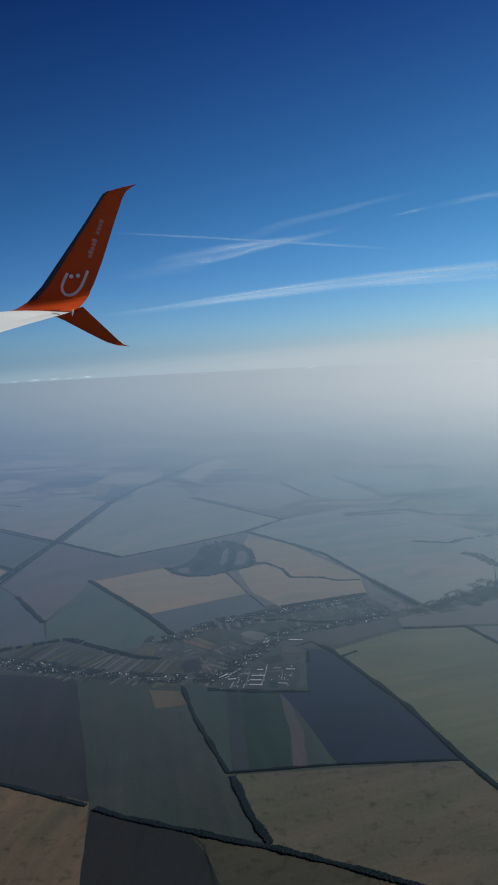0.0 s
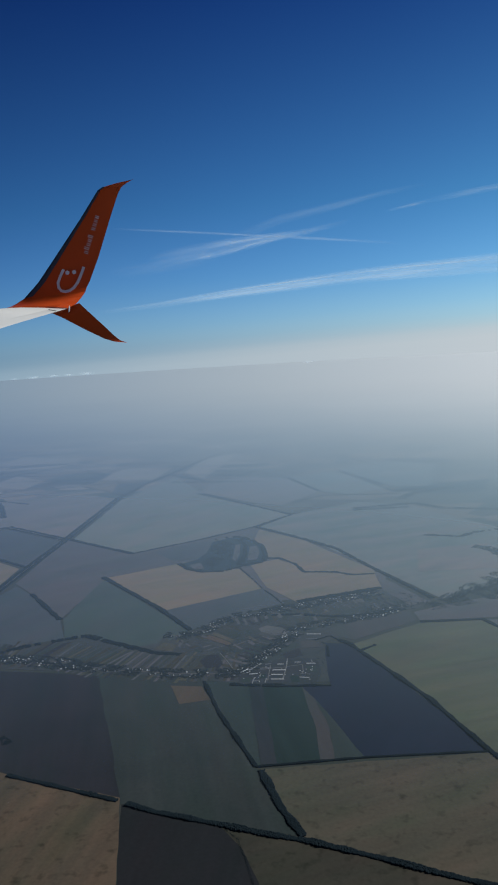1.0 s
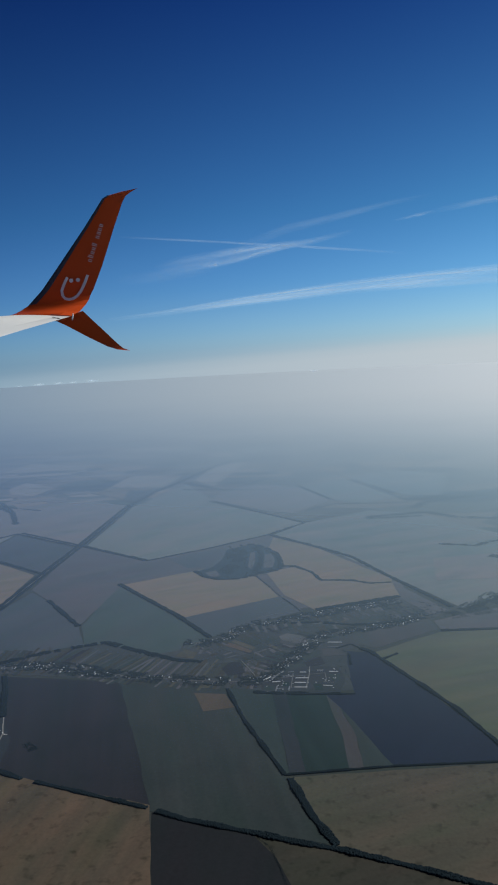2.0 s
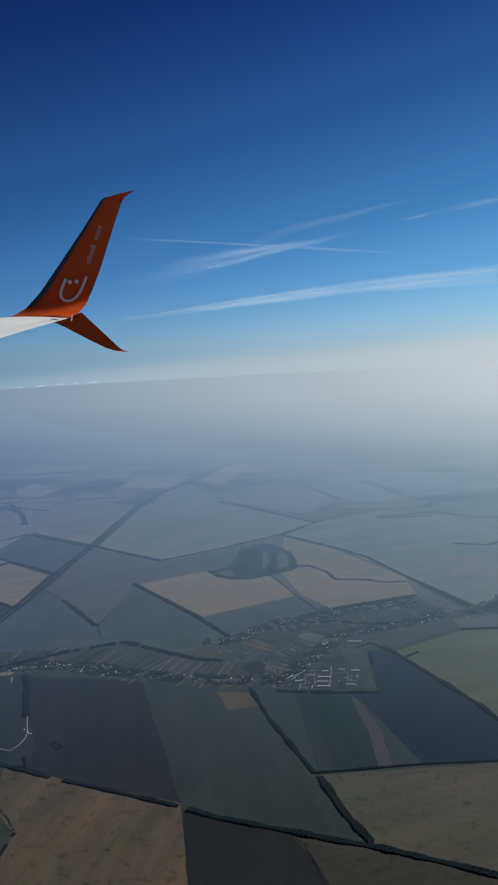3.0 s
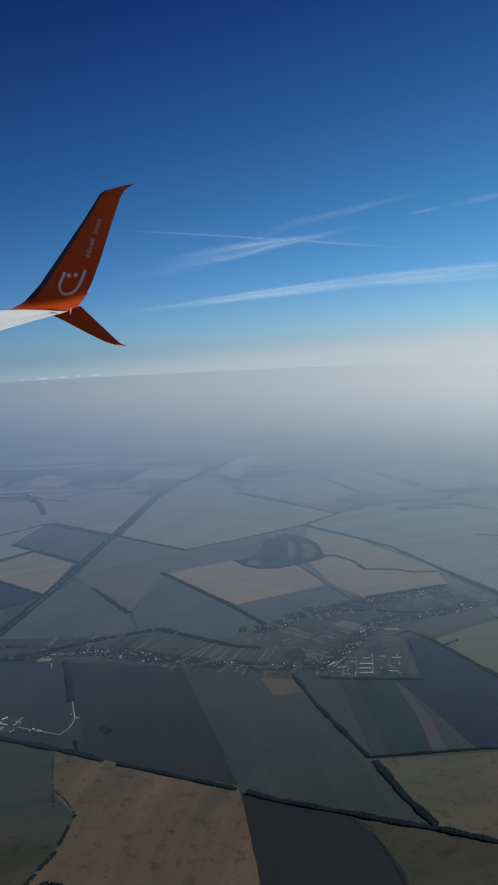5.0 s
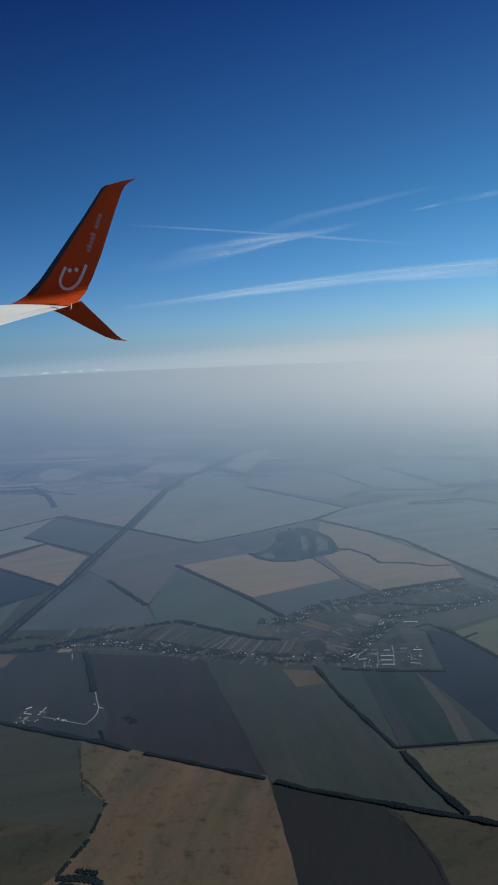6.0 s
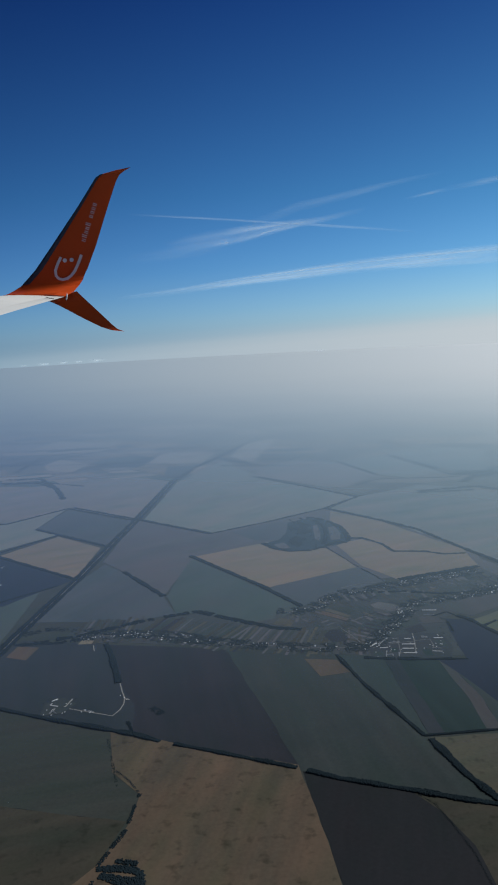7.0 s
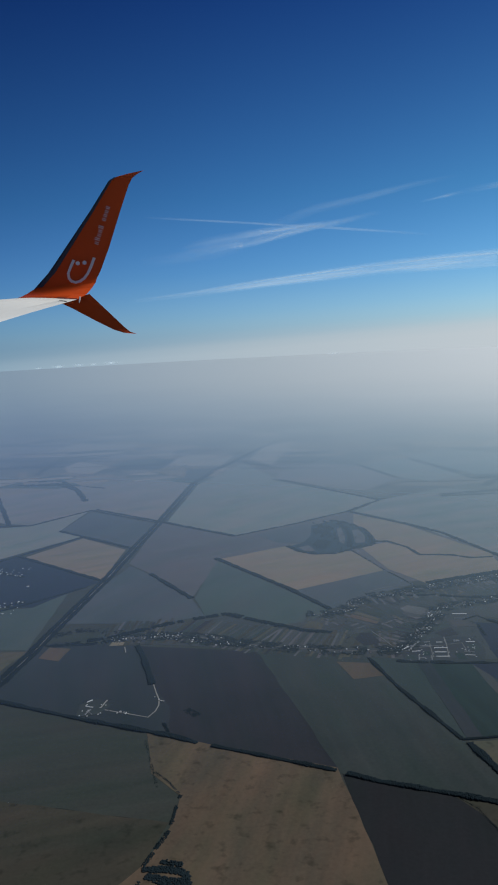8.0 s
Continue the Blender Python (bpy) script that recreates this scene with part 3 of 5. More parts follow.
def vapour(name, colour, alpha_of, across=0.5, colour_of=None, billow=False):
    """A thin, sunlit vapour: alpha_of(n, l) gives how dense it is; across: the share of light that passes on;
    colour_of(n, l, density): its tone where it is not even; billow: it scatters alike whichever way its sheet lies."""
    mat = bpy.data.materials.new(name)
    mat.use_nodes = True
    n, l = mat.node_tree.nodes, mat.node_tree.links
    n.remove(n["Principled BSDF"])
    lit, passed, clear_air = (n.new("ShaderNodeBsdf" + kind) for kind in ("Diffuse", "Translucent", "Transparent"))
    for node in (lit, passed):
        node.inputs["Color"].default_value = (*colour, 1)
    if billow:
        facing = n.new("ShaderNodeCombineXYZ")
        for socket, value in zip(facing.inputs, to_sun):
            socket.default_value = value
        l.new(facing.outputs[0], lit.inputs["Normal"])
        away_from = n.new("ShaderNodeCombineXYZ")
        for socket, value in zip(away_from.inputs, -to_sun):
            socket.default_value = value
        l.new(away_from.outputs[0], passed.inputs["Normal"])
    both, final = (n.new("ShaderNodeMixShader") for _ in range(2))
    both.inputs[0].default_value = across
    for a, b, mixed in ((lit, passed, both), (clear_air, both, final)):
        l.new(a.outputs[0], mixed.inputs[1])
        l.new(b.outputs[0], mixed.inputs[2])
    density = alpha_of(n, l)
    if colour_of:
        tone = colour_of(n, l, density)
        for node in (lit, passed):
            l.new(tone, node.inputs["Color"])
    l.new(density, final.inputs[0])
    l.new(final.outputs[0], n["Material Output"].inputs["Surface"])
    return mat


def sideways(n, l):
    """0 towards the haze's darker left, 1 towards its right, whitened for sun glare."""
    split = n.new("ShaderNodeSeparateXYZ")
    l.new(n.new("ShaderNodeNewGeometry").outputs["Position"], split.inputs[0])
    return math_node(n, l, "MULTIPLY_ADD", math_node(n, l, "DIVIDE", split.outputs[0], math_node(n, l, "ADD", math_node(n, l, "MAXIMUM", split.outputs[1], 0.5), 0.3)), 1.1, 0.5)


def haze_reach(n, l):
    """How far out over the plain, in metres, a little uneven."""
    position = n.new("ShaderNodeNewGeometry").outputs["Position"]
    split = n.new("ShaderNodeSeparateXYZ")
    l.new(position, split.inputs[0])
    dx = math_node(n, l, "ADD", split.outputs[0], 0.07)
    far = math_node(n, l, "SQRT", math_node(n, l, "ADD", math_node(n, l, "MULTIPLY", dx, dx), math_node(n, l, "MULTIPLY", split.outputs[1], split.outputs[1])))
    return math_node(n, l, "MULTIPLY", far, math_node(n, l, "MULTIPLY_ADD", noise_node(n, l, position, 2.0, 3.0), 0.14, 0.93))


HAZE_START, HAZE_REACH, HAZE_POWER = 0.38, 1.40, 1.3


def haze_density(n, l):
    """Thin over the near fields, dense towards the horizon; raised to the right in place of sun glare."""
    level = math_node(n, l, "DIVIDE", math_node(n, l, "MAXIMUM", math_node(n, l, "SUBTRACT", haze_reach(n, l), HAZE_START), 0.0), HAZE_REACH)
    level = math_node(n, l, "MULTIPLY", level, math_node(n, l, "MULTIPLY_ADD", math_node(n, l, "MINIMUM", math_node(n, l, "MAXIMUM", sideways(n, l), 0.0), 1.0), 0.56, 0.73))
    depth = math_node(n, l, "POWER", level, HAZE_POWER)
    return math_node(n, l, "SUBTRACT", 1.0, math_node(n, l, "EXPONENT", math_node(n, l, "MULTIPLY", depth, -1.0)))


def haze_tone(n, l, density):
    """Blue where it is thin, grey to white where it is thick; sun glare is painted in, brighter to the right."""
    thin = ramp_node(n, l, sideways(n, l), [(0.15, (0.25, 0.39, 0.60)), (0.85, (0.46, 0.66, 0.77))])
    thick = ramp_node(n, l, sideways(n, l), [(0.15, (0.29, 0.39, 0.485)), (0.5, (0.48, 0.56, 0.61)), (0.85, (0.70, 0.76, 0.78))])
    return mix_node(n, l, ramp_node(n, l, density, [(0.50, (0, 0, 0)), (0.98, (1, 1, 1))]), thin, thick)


# one low sheet stands in for haze through the air, opaquer with distance
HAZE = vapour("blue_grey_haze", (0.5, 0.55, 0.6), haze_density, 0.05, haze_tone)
haze = disc_sheet("haze_sheet", [0.5, 1.0, 1.5, 2.0, 3.0] + OUT[:9] + [12.4], 0.004, HAZE, 72, 62.0)
tagged(haze, "thin blue-grey sheet standing in for haze over the distant fields", "haze", kind="stuff")


def streak(label, line, thick, peak, seed, fade=0.15, blur=1.6, name="contrail", away=3.6):
    """A streak of cloud along line (x, z, so far away), thick (metres) at its two ends."""
    def density(n, l):
        uv = n.new("ShaderNodeUVMap").outputs[0]
        split = n.new("ShaderNodeSeparateXYZ")
        l.new(uv, split.inputs[0])
        u, v = split.outputs[0], split.outputs[1]
        stretch = n.new("ShaderNodeMapping")
        stretch.inputs["Scale"].default_value = (5.0, 2.6, 1.0)
        stretch.inputs["Rotation"].default_value = (0, 0, radians(20))
        stretch.inputs["Location"].default_value = (seed * 3.7, seed, 0)
        l.new(uv, stretch.inputs["Vector"])
        fibres = noise_node(n, l, stretch.outputs[0], 1.0, 4.0, 0.55)
        v2 = math_node(n, l, "MULTIPLY_ADD", v, 2.0, -1.0)
        v2 = math_node(n, l, "ADD", v2, math_node(n, l, "MULTIPLY_ADD", fibres, 0.5, -0.25))
        band = math_node(n, l, "MAXIMUM", math_node(n, l, "SUBTRACT", 1.0, math_node(n, l, "MULTIPLY", v2, v2)), 0.0)
        band = math_node(n, l, "POWER", band, blur)
        ends = math_node(n, l, "MINIMUM", math_node(n, l, "MINIMUM", math_node(n, l, "DIVIDE", u, fade), math_node(n, l, "DIVIDE", math_node(n, l, "SUBTRACT", 1.0, u), fade)), 1.0)
        # keep the outermost rim clear
        rim = math_node(n, l, "MINIMUM", math_node(n, l, "MULTIPLY", math_node(n, l, "MULTIPLY", v, math_node(n, l, "SUBTRACT", 1.0, v)), 12.0), 1.0)
        thickness = ramp_node(n, l, fibres, [(0.32, (0.25,) * 3), (0.66, (1.0,) * 3)])
        return math_node(n, l, "MULTIPLY", math_node(n, l, "MULTIPLY", math_node(n, l, "MULTIPLY", band, ends), math_node(n, l, "MULTIPLY", thickness, peak)), rim)

    mat = vapour("ice_cloud", (0.82, 0.95, 1.0), density, 1.0, billow=True)
    count = 24
    xs = [p[0] for p in line]
    verts, faces, uvs = [], [], []
    for i in range(count + 1):
        k = i / count
        x = xs[0] + (xs[-1] - xs[0]) * k
        z = float(np.interp(x, xs, [p[1] for p in line]))
        half = (thick[0] + (thick[1] - thick[0]) * k) / 2
        for j, side in enumerate((-1, -0.33, 0.33, 1)):
            verts.append((x, away, z + side * half))
            uvs.append((k, (side + 1) / 2))
    for i in range(count):
        for j in range(3):
            a = 4 * i + j
            faces.append((a, a + 4, a + 5, a + 1))
    ob = mesh_object(name, verts, faces, mat, True)
    layer = ob.data.uv_layers.new(name="UVMap")
    for loop in ob.data.loops:
        layer.data[loop.index].uv = uvs[loop.vertex_index]
    return tagged(ob, label, name, "streaks of high cloud" if name == "contrail" else "horizon clouds", "stuff")


streak("bright upper edge of a long contrail", [(-0.68, 0.427), (-0.591, 0.432), (-0.409, 0.447), (-0.097, 0.484), (0.214, 0.512), (0.524, 0.537), (0.781, 0.550), (1.096, 0.562), (1.785, 0.590)], (0.009, 0.022), 0.5, 1, 0.3, 1.4)
streak("long white contrail spreading into a broad band", [(-0.68, 0.424), (-0.409, 0.440), (-0.097, 0.473), (0.214, 0.497), (0.524, 0.519), (0.781, 0.530), (1.096, 0.540), (1.785, 0.565)], (0.020, 0.125), 0.38, 2, 0.2, 1.0)
streak("thin straight contrail crossing the wisps", [(-0.60, 0.793), (-0.389, 0.772), (-0.084, 0.740), (0.222, 0.708), (0.503, 0.677), (0.643, 0.660), (0.72, 0.650)], (0.012, 0.016), 0.36, 3, 0.45)
streak("feathery white cirrus wisp", [(-0.440, 0.632), (-0.318, 0.660), (-0.189, 0.679), (-0.034, 0.699), (0.120, 0.712), (0.274, 0.725), (0.48, 0.765)], (0.075, 0.022), 0.32, 4, 0.35, 1.2)
streak("feathery white cirrus wisp", [(-0.424, 0.623), (-0.268, 0.641), (-0.165, 0.648), (-0.036, 0.669), (0.093, 0.696), (0.222, 0.719), (0.30, 0.735)], (0.045, 0.026), 0.32, 5, 0.35, 1.3)
streak("faint broad wisp of high cloud", [(-0.10, 0.700), (-0.008, 0.729), (0.174, 0.790), (0.354, 0.821), (0.534, 0.857), (0.636, 0.877), (0.84, 0.906)], (0.06, 0.022), 0.12, 6, 0.35)
streak("short white wisp of high cloud", [(0.655, 0.799), (0.787, 0.822), (0.85, 0.832)], (0.010, 0.022), 0.24, 7, 0.4)
streak("faint trailing wisp of high cloud", [(0.82, 0.826), (0.89, 0.840), (1.017, 0.859), (1.099, 0.869), (1.348, 0.897), (1.653, 0.927)], (0.03, 0.045), 0.17, 8, 0.25)
streak("very faint veil of high cloud", [(-0.62, 0.594), (-0.45, 0.607), (-0.269, 0.623), (-0.1, 0.65)], (0.07, 0.06), 0.07, 9, 0.4)
for i, (x, z, wide, tall) in enumerate([(-1.42, 0.108, 0.05, 0.006), (-1.30, 0.111, 0.09, 0.012), (-1.18, 0.114, 0.08, 0.010), (-1.09, 0.115, 0.06, 0.008), (-0.98, 0.117, 0.10, 0.013), (0.36, 0.107, 0.07, 0.006)]):
    streak("small white cloud low over the horizon haze", [(x - wide / 2, z), (x + wide / 2, z + 0.003)], (tall * 1.6, tall), 0.75, 40 + i, 0.5, 1.3, "cloud", 4.7)

# ---- woods, gullies and scrub ----
tree_line("curved belt of trees round an old hollow", [(-1.102, 8.960), (-0.991, 8.730), (-0.809, 8.586), (-0.584, 8.570), (-0.418, 8.677), (-0.280, 8.816), (-0.113, 8.835)], 50, 14, 9, 0.1, seed=31)
tree_line("curved belt of trees round an old hollow", [(-0.713, 10.016), (-0.425, 10.111), (-0.229, 9.862), (-0.108, 9.526), (-0.076, 9.123), (-0.109, 8.882)], 56, 13, 8, 0.15, seed=32)
tree_line("belt of trees inside an old hollow", [(-0.395, 9.954), (-0.314, 9.648), (-0.324, 9.219), (-0.400, 8.790)], 60, 12, 9, 0.2, seed=33)
tree_line("short hedge running out of a hollow", [(-0.098, 9.026), (0.076, 8.946)], 26, 9, 8, seed=34)
tree_line("thin line of bushes along a stream", [(-0.081, 8.980), (0.067, 8.996), (0.254, 8.683), (0.332, 8.359), (0.671, 8.301), (0.834, 8.157), (1.080, 8.157)], 30, 9, 10, seed=35)
tree_line("narrow hedge along a lane", [(-0.387, 8.649), (-0.254, 8.236), (-0.148, 7.880), (-0.027, 7.567), (0.057, 7.314)], 16, 8, 10, 0.4, seed=36)
tree_line("long hedge behind the village gardens", [(-3.116, 6.259), (-2.747, 6.376), (-2.285, 6.626), (-1.992, 6.735), (-1.778, 6.808), (-1.534, 6.619), (-1.303, 6.456), (-1.084, 6.307), (-0.868, 6.247)], 70, 11, 7, 0.55, seed=37)
tree_line("scrubby river woodland with gaps", [(1.429, 7.063), (1.586, 7.165), (1.852, 7.394), (2.123, 7.558), (2.427, 7.795), (2.935, 8.235)], 130, 8, 10, 0.5, seed=38)
tree_line("scrubby river woodland with gaps", [(2.007, 7.153), (2.374, 7.609), (2.849, 7.947)], 90, 8, 11, 0.6, seed=39)
tree_line("dark clump of woodland", [(2.405, 8.993), (2.547, 8.863), (2.628, 8.442), (3.021, 8.320)], 150, 9, 11, 0.05, seed=40)
tree_line("wooded gully between far fields", [(1.298, 11.385), (1.704, 11.441), (2.228, 11.517), (2.548, 11.093), (3.345, 10.791)], 130, 10, 14, 0.4, seed=41)
tree_line("far strip of woodland", [(1.964, 9.634), (2.377, 9.467), (2.580, 9.618), (2.946, 9.722), (3.528, 9.618)], 60, 12, 14, 0.1, seed=42)
tree_line("far dark strip of woodland", [(2.119, 11.880), (2.368, 12.262), (3.261, 12.589)], 160, 12, 20, 0.2, seed=43)
tree_line("wooded gully between far fields", [(-5.611, 13.783), (-4.977, 13.727), (-4.526, 13.108), (-4.188, 12.163)], 90, 12, 16, 0.15, seed=44)
tree_line("scrub beside the highway", [(-3.285, 6.464), (-3.037, 6.561), (-2.669, 6.481)], 110, 8, 12, 0.72, seed=45)
tree_line("scrub beside the highway", [(-3.388, 6.245), (-2.914, 6.235), (-2.703, 6.302)], 60, 8, 10, 0.65, seed=46)
tree_line("bushes along a dry gully", [(-2.234, 4.610), (-2.180, 4.401), (-2.136, 4.227), (-2.093, 4.076)], 12, 4, 5, 0.8, seed=47)
tree_line("bushes along a dry gully", [(-1.953, 3.998), (-1.975, 3.818), (-1.986, 3.683), (-2.083, 3.428), (-2.105, 3.202)], 17, 4, 4, 0.5, seed=48)
tree_line("dark copse in a hollow", [(-2.083, 3.394), (-1.954, 3.386), (-1.878, 3.359), (-1.857, 3.244)], 34, 7, 6, 0.05, seed=49)
tree_line("dark copse in a hollow", [(-1.997, 3.445), (-1.889, 3.416)], 28, 9, 8, 0.3, seed=50)
tree_line("dark copse in a hollow", [(-2.062, 3.347), (-1.975, 3.308), (-1.846, 3.277)], 60, 7, 8, 0.05, seed=150)
tree_line("bushes along a dry gully", [(-2.125, 4.238), (-2.039, 4.140), (-1.964, 4.010)], 14, 4, 5, 0.65, seed=151)
tree_line("hedge beside the black-earth field", [(-0.459, 3.875), (-0.368, 3.758), (-0.328, 3.613), (-0.278, 3.369), (-0.257, 3.039)], 8, 5, 9, 0.3, seed=51)
tree_line("few bushes beside the road trees", [(-2.135, 4.818), (-2.092, 4.689)], 16, 9, 8, seed=52)
tree_line("loose scrub in a tilled field", [(-1.995, 4.997), (-1.909, 4.898)], 60, 5, 14, 0.3, seed=53)
tree_line("wood edge above the village", [(0.196, 7.395), (0.537, 7.504), (0.892, 7.608), (1.072, 7.674)], 70, 12, 8, 0.05, seed=54)
tree_line("trees between the village streets", [(-0.130, 7.066), (0.187, 7.042), (0.489, 6.924), (0.902, 6.940), (1.186, 7.036)], 40, 10, 9, 0.15, seed=55)
tree_line("bushes at the ploughed field's edge", [(0.354, 6.021), (0.364, 6.234), (0.344, 6.312), (0.276, 6.385), (0.412, 6.464), (0.480, 6.358)], 14, 7, 8, 0.2, seed=56)

# ---- the village ----


def box_mesh(bm, sx, sy, z0, z1, cx=0.0, cy=0.0):
    vs = [bm.verts.new(((cx + x * sx / 2) * M, (cy + y * sy / 2) * M, z * M)) for z in (z0, z1) for x, y in ((-1, -1), (1, -1), (1, 1), (-1, 1))]
    for f in ((3, 2, 1, 0), (4, 5, 6, 7), (0, 1, 5, 4), (1, 2, 6, 5), (2, 3, 7, 6), (3, 0, 4, 7)):
        bm.faces.new([vs[i] for i in f])


def gable(bm, sx, sy, eaves, ridge, over=0.6):
    x, y = sx / 2 + over, sy / 2 + over
    low = eaves - 0.3
    pts = [(-x, -y, low), (x, -y, low), (x, y, low), (-x, y, low), (-x, 0, ridge), (x, 0, ridge)]
    vs = [bm.verts.new((a * M, b * M, c * M)) for a, b, c in pts]
    for f in ((0, 1, 5, 4), (2, 3, 4, 5), (0, 4, 3), (1, 2, 5), (3, 2, 1, 0)):
        bm.faces.new([vs[i] for i in f])


def house(label, roof_mat, sx, sy, eaves, ridge, name="house", category="house", group="village houses", wall_mat=None):
    ob = new(name)
    bm = bmesh.new()
    box_mesh(bm, sx, sy, 0, eaves)
    gable(bm, sx - 1.2, sy - 1.2, eaves, ridge - 0.5, 0.5)
    part("wall", bm, wall_mat or WALL, ob)
    bm = bmesh.new()
    gable(bm, sx, sy, eaves, ridge)
    part("roof", bm, roof_mat, ob)
    bm = bmesh.new()
    box_mesh(bm, 0.9, 0.9, eaves, ridge + 1.0, sx * 0.2, sy * 0.12)
    part("chimney", bm, ROOF_RED, ob)
    return tagged(ob, label, category, group)


GROUND_Z = 1.0 * M
KINDS = [house("small whitewashed village house with a grey roof", ROOF_GREY, 12, 9, 3.2, 6.0), house("small whitewashed village house with a pale metal roof", ROOF_PALE, 14, 10, 3.4, 6.2),
         house("small village house with a rusty red roof", ROOF_RED, 12, 9, 3.2, 6.4), house("small pale outbuilding beside a village garden", ROOF_PALE, 8, 6, 2.6, 4.2)]
used = set()
rng = random.Random(7)
GARDEN = [MAUVE, BROWN_OLIVE, PURPLE, SLATE, MAUVE_FALLOW, DARK_STUBBLE, MAUVE, DULL_TAN, GREEN, MAUVE_FALLOW, SLATE, BROWN_OLIVE, MAUVE, SLATE, DARK_STUBBLE]


def place(index, x, y, heading):
    m = pose(x * KM, y * KM, GROUND_Z, 0, 0, heading)
    if index in used:
        return copy_thing(KINDS[index], m)
    used.add(index)
    KINDS[index].matrix_basis = m
    return KINDS[index]


def far_houses(spots):
    """Houses too small to tell apart, as one mesh: x, y in kilometres, heading, roof material."""
    bm = bmesh.new()
    mats = [WALL, ROOF_GREY, ROOF_PALE, ROOF_RED]
    for x, y, heading, roof in spots:
        first = len(bm.verts)
        box_mesh(bm, 12, 9, 0, 3.2)
        walls = len(bm.faces)
        gable(bm, 12, 9, 3.2, 6.0)
        bm.verts.ensure_lookup_table()
        bm.faces.ensure_lookup_table()
        for f in bm.faces[walls:]:
            f.material_index = roof
        bmesh.ops.transform(bm, matrix=pose(x * KM, y * KM, GROUND_Z, 0, 0, heading), verts=bm.verts[first:])
    data = bpy.data.meshes.new("far_houses")
    bm.to_mesh(data)
    bm.free()
    for mat in mats:
        data.materials.append(mat)
    return tagged(new("far_houses", data), "small pale village houses along far streets", "houses", kind="stuff")


def plot(x, y, nx, ny, start, deep, wide, skew=0.0):
    """A narrow garden strip running away from the street."""
    tx, ty = ny, -nx
    corners = [(x + nx * d + tx * (w + skew * d), y + ny * d + ty * (w + skew * d)) for d, w in ((start, -wide / 2), (start, wide / 2), (start + deep, wide / 2), (start + deep, -wide / 2))]
    lift = rng.uniform(1.5, 1.9) * M
    verts = [(a * KM, b * KM, lift) for a, b in corners] + [(a * KM, b * KM, 0) for a, b in corners]
    faces = [(0, 1, 2, 3), (0, 4, 5, 1), (1, 5, 6, 2), (2, 6, 7, 3), (3, 7, 4, 0)]
    ob = mesh_object("garden_plot", verts, faces, rng.choice(GARDEN))
    return tagged(ob, "narrow strip of tilled village garden", "garden plot", "village garden strips", "structure")


def settle(street, north, south, houses, trees, seed, strip=0.028, near=True):
    """Houses, garden strips and trees along a street; north and south: the depth of the gardens in kilometres."""
    rnd = np.random.default_rng(seed)
    spots, far = [], []
    for x, y, nx, ny in along(street, 0.030):
        heading = math.degrees(math.atan2(-nx, ny))
        for side in (1, -1):
            for chance, lo, hi, kinds in ((houses, 0.016, 0.034, [0, 1, 0, 2, 3]), (houses * 0.45, 0.040, 0.065, [3, 3, 1])):
                if rnd.random() < chance:
                    off = side * rnd.uniform(lo, hi)
                    hx, hy, turn, kind = x + nx * off + rnd.uniform(-.008, .008), y + ny * off, heading + rnd.choice([0, 90]) + rnd.uniform(-8, 8), int(rnd.choice(kinds))
                    if near:
                        place(kind, hx, hy, turn)
                    else:
                        far.append((hx, hy, turn, (1, 2, 3, 2)[kind]))
            for _ in range(trees):
                off = side * (0.010 + 0.085 * rnd.random() ** 1.8)
                r = rnd.uniform(2.5, 7.0)
                tx, ty = x + nx * off + rnd.uniform(-.015, .015), y + ny * off + rnd.uniform(-.01, .01)
                if noise.noise((tx * 11, ty * 11, seed)) > -0.12:
                    spots.append((tx, ty, r, r * rnd.uniform(0.9, 1.5)))
    tagged(clumps("village_trees", spots, BUSHES, rnd), "dark garden trees among the village houses", "trees", kind="stuff")
    if far:
        far_houses(far)
    for x, y, nx, ny in along(street, strip):
        if north:
            plot(x, y, nx, ny, rng.uniform(0.045, 0.07), north * rng.uniform(0.8, 1.0), strip * rng.uniform(0.75, 1.0), rng.uniform(0.10, 0.16))
        if south and rng.random() < 0.85:
            plot(x, y, -nx, -ny, rng.uniform(0.045, 0.07), south * rng.uniform(0.5, 1.0), strip * rng.uniform(0.7, 1.0), rng.uniform(0.10, 0.16))


LOW_STREET = [p for p in STREET if p[0] < -0.28]
RISING_STREET = [p for p in STREET if p[0] > -0.43]
settle(LOW_STREET, 0.36, 0.12, 0.36, 38, 61)
settle(RISING_STREET, 0.18, 0.05, 0.55, 38, 62, 0.034, False)
settle(UPPER_STREET, 0.0, 0.22, 0.42, 38, 63, 0.034, False)
settle([(-2.427, 6.382), (-1.939, 6.188), (-1.566, 6.053)], 0.0, 0.0, 0.36, 30, 64)
for i, ob in enumerate(KINDS):
    if i not in used:
        place(i, -0.63 + 0.03 * i, 5.87, 10)

# loose trees and bushes over the village ground, away from the streets
def scatter(label, corners, count, seed, small=2.5, large=7.0):
    rnd = np.random.default_rng(seed)
    xs, ys = [p[0] for p in corners], [p[1] for p in corners]
    spots = []
    while len(spots) < count:
        x, y = rnd.uniform(min(xs), max(xs)), rnd.uniform(min(ys), max(ys))
        inside = False
        for (ax, ay), (bx, by) in zip(corners, corners[1:] + corners[:1]):
            if (ay > y) != (by > y) and x < (bx - ax) * (y - ay) / (by - ay) + ax:
                inside = not inside
        if inside and noise.noise((x * 6, y * 6, seed)) > -0.05:
            r = rnd.uniform(small, large)
            spots.append((x, y, r, r * rnd.uniform(1.1, 1.8)))
    return tagged(clumps("village_trees", spots, BUSHES, rnd), label, "trees", kind="stuff")


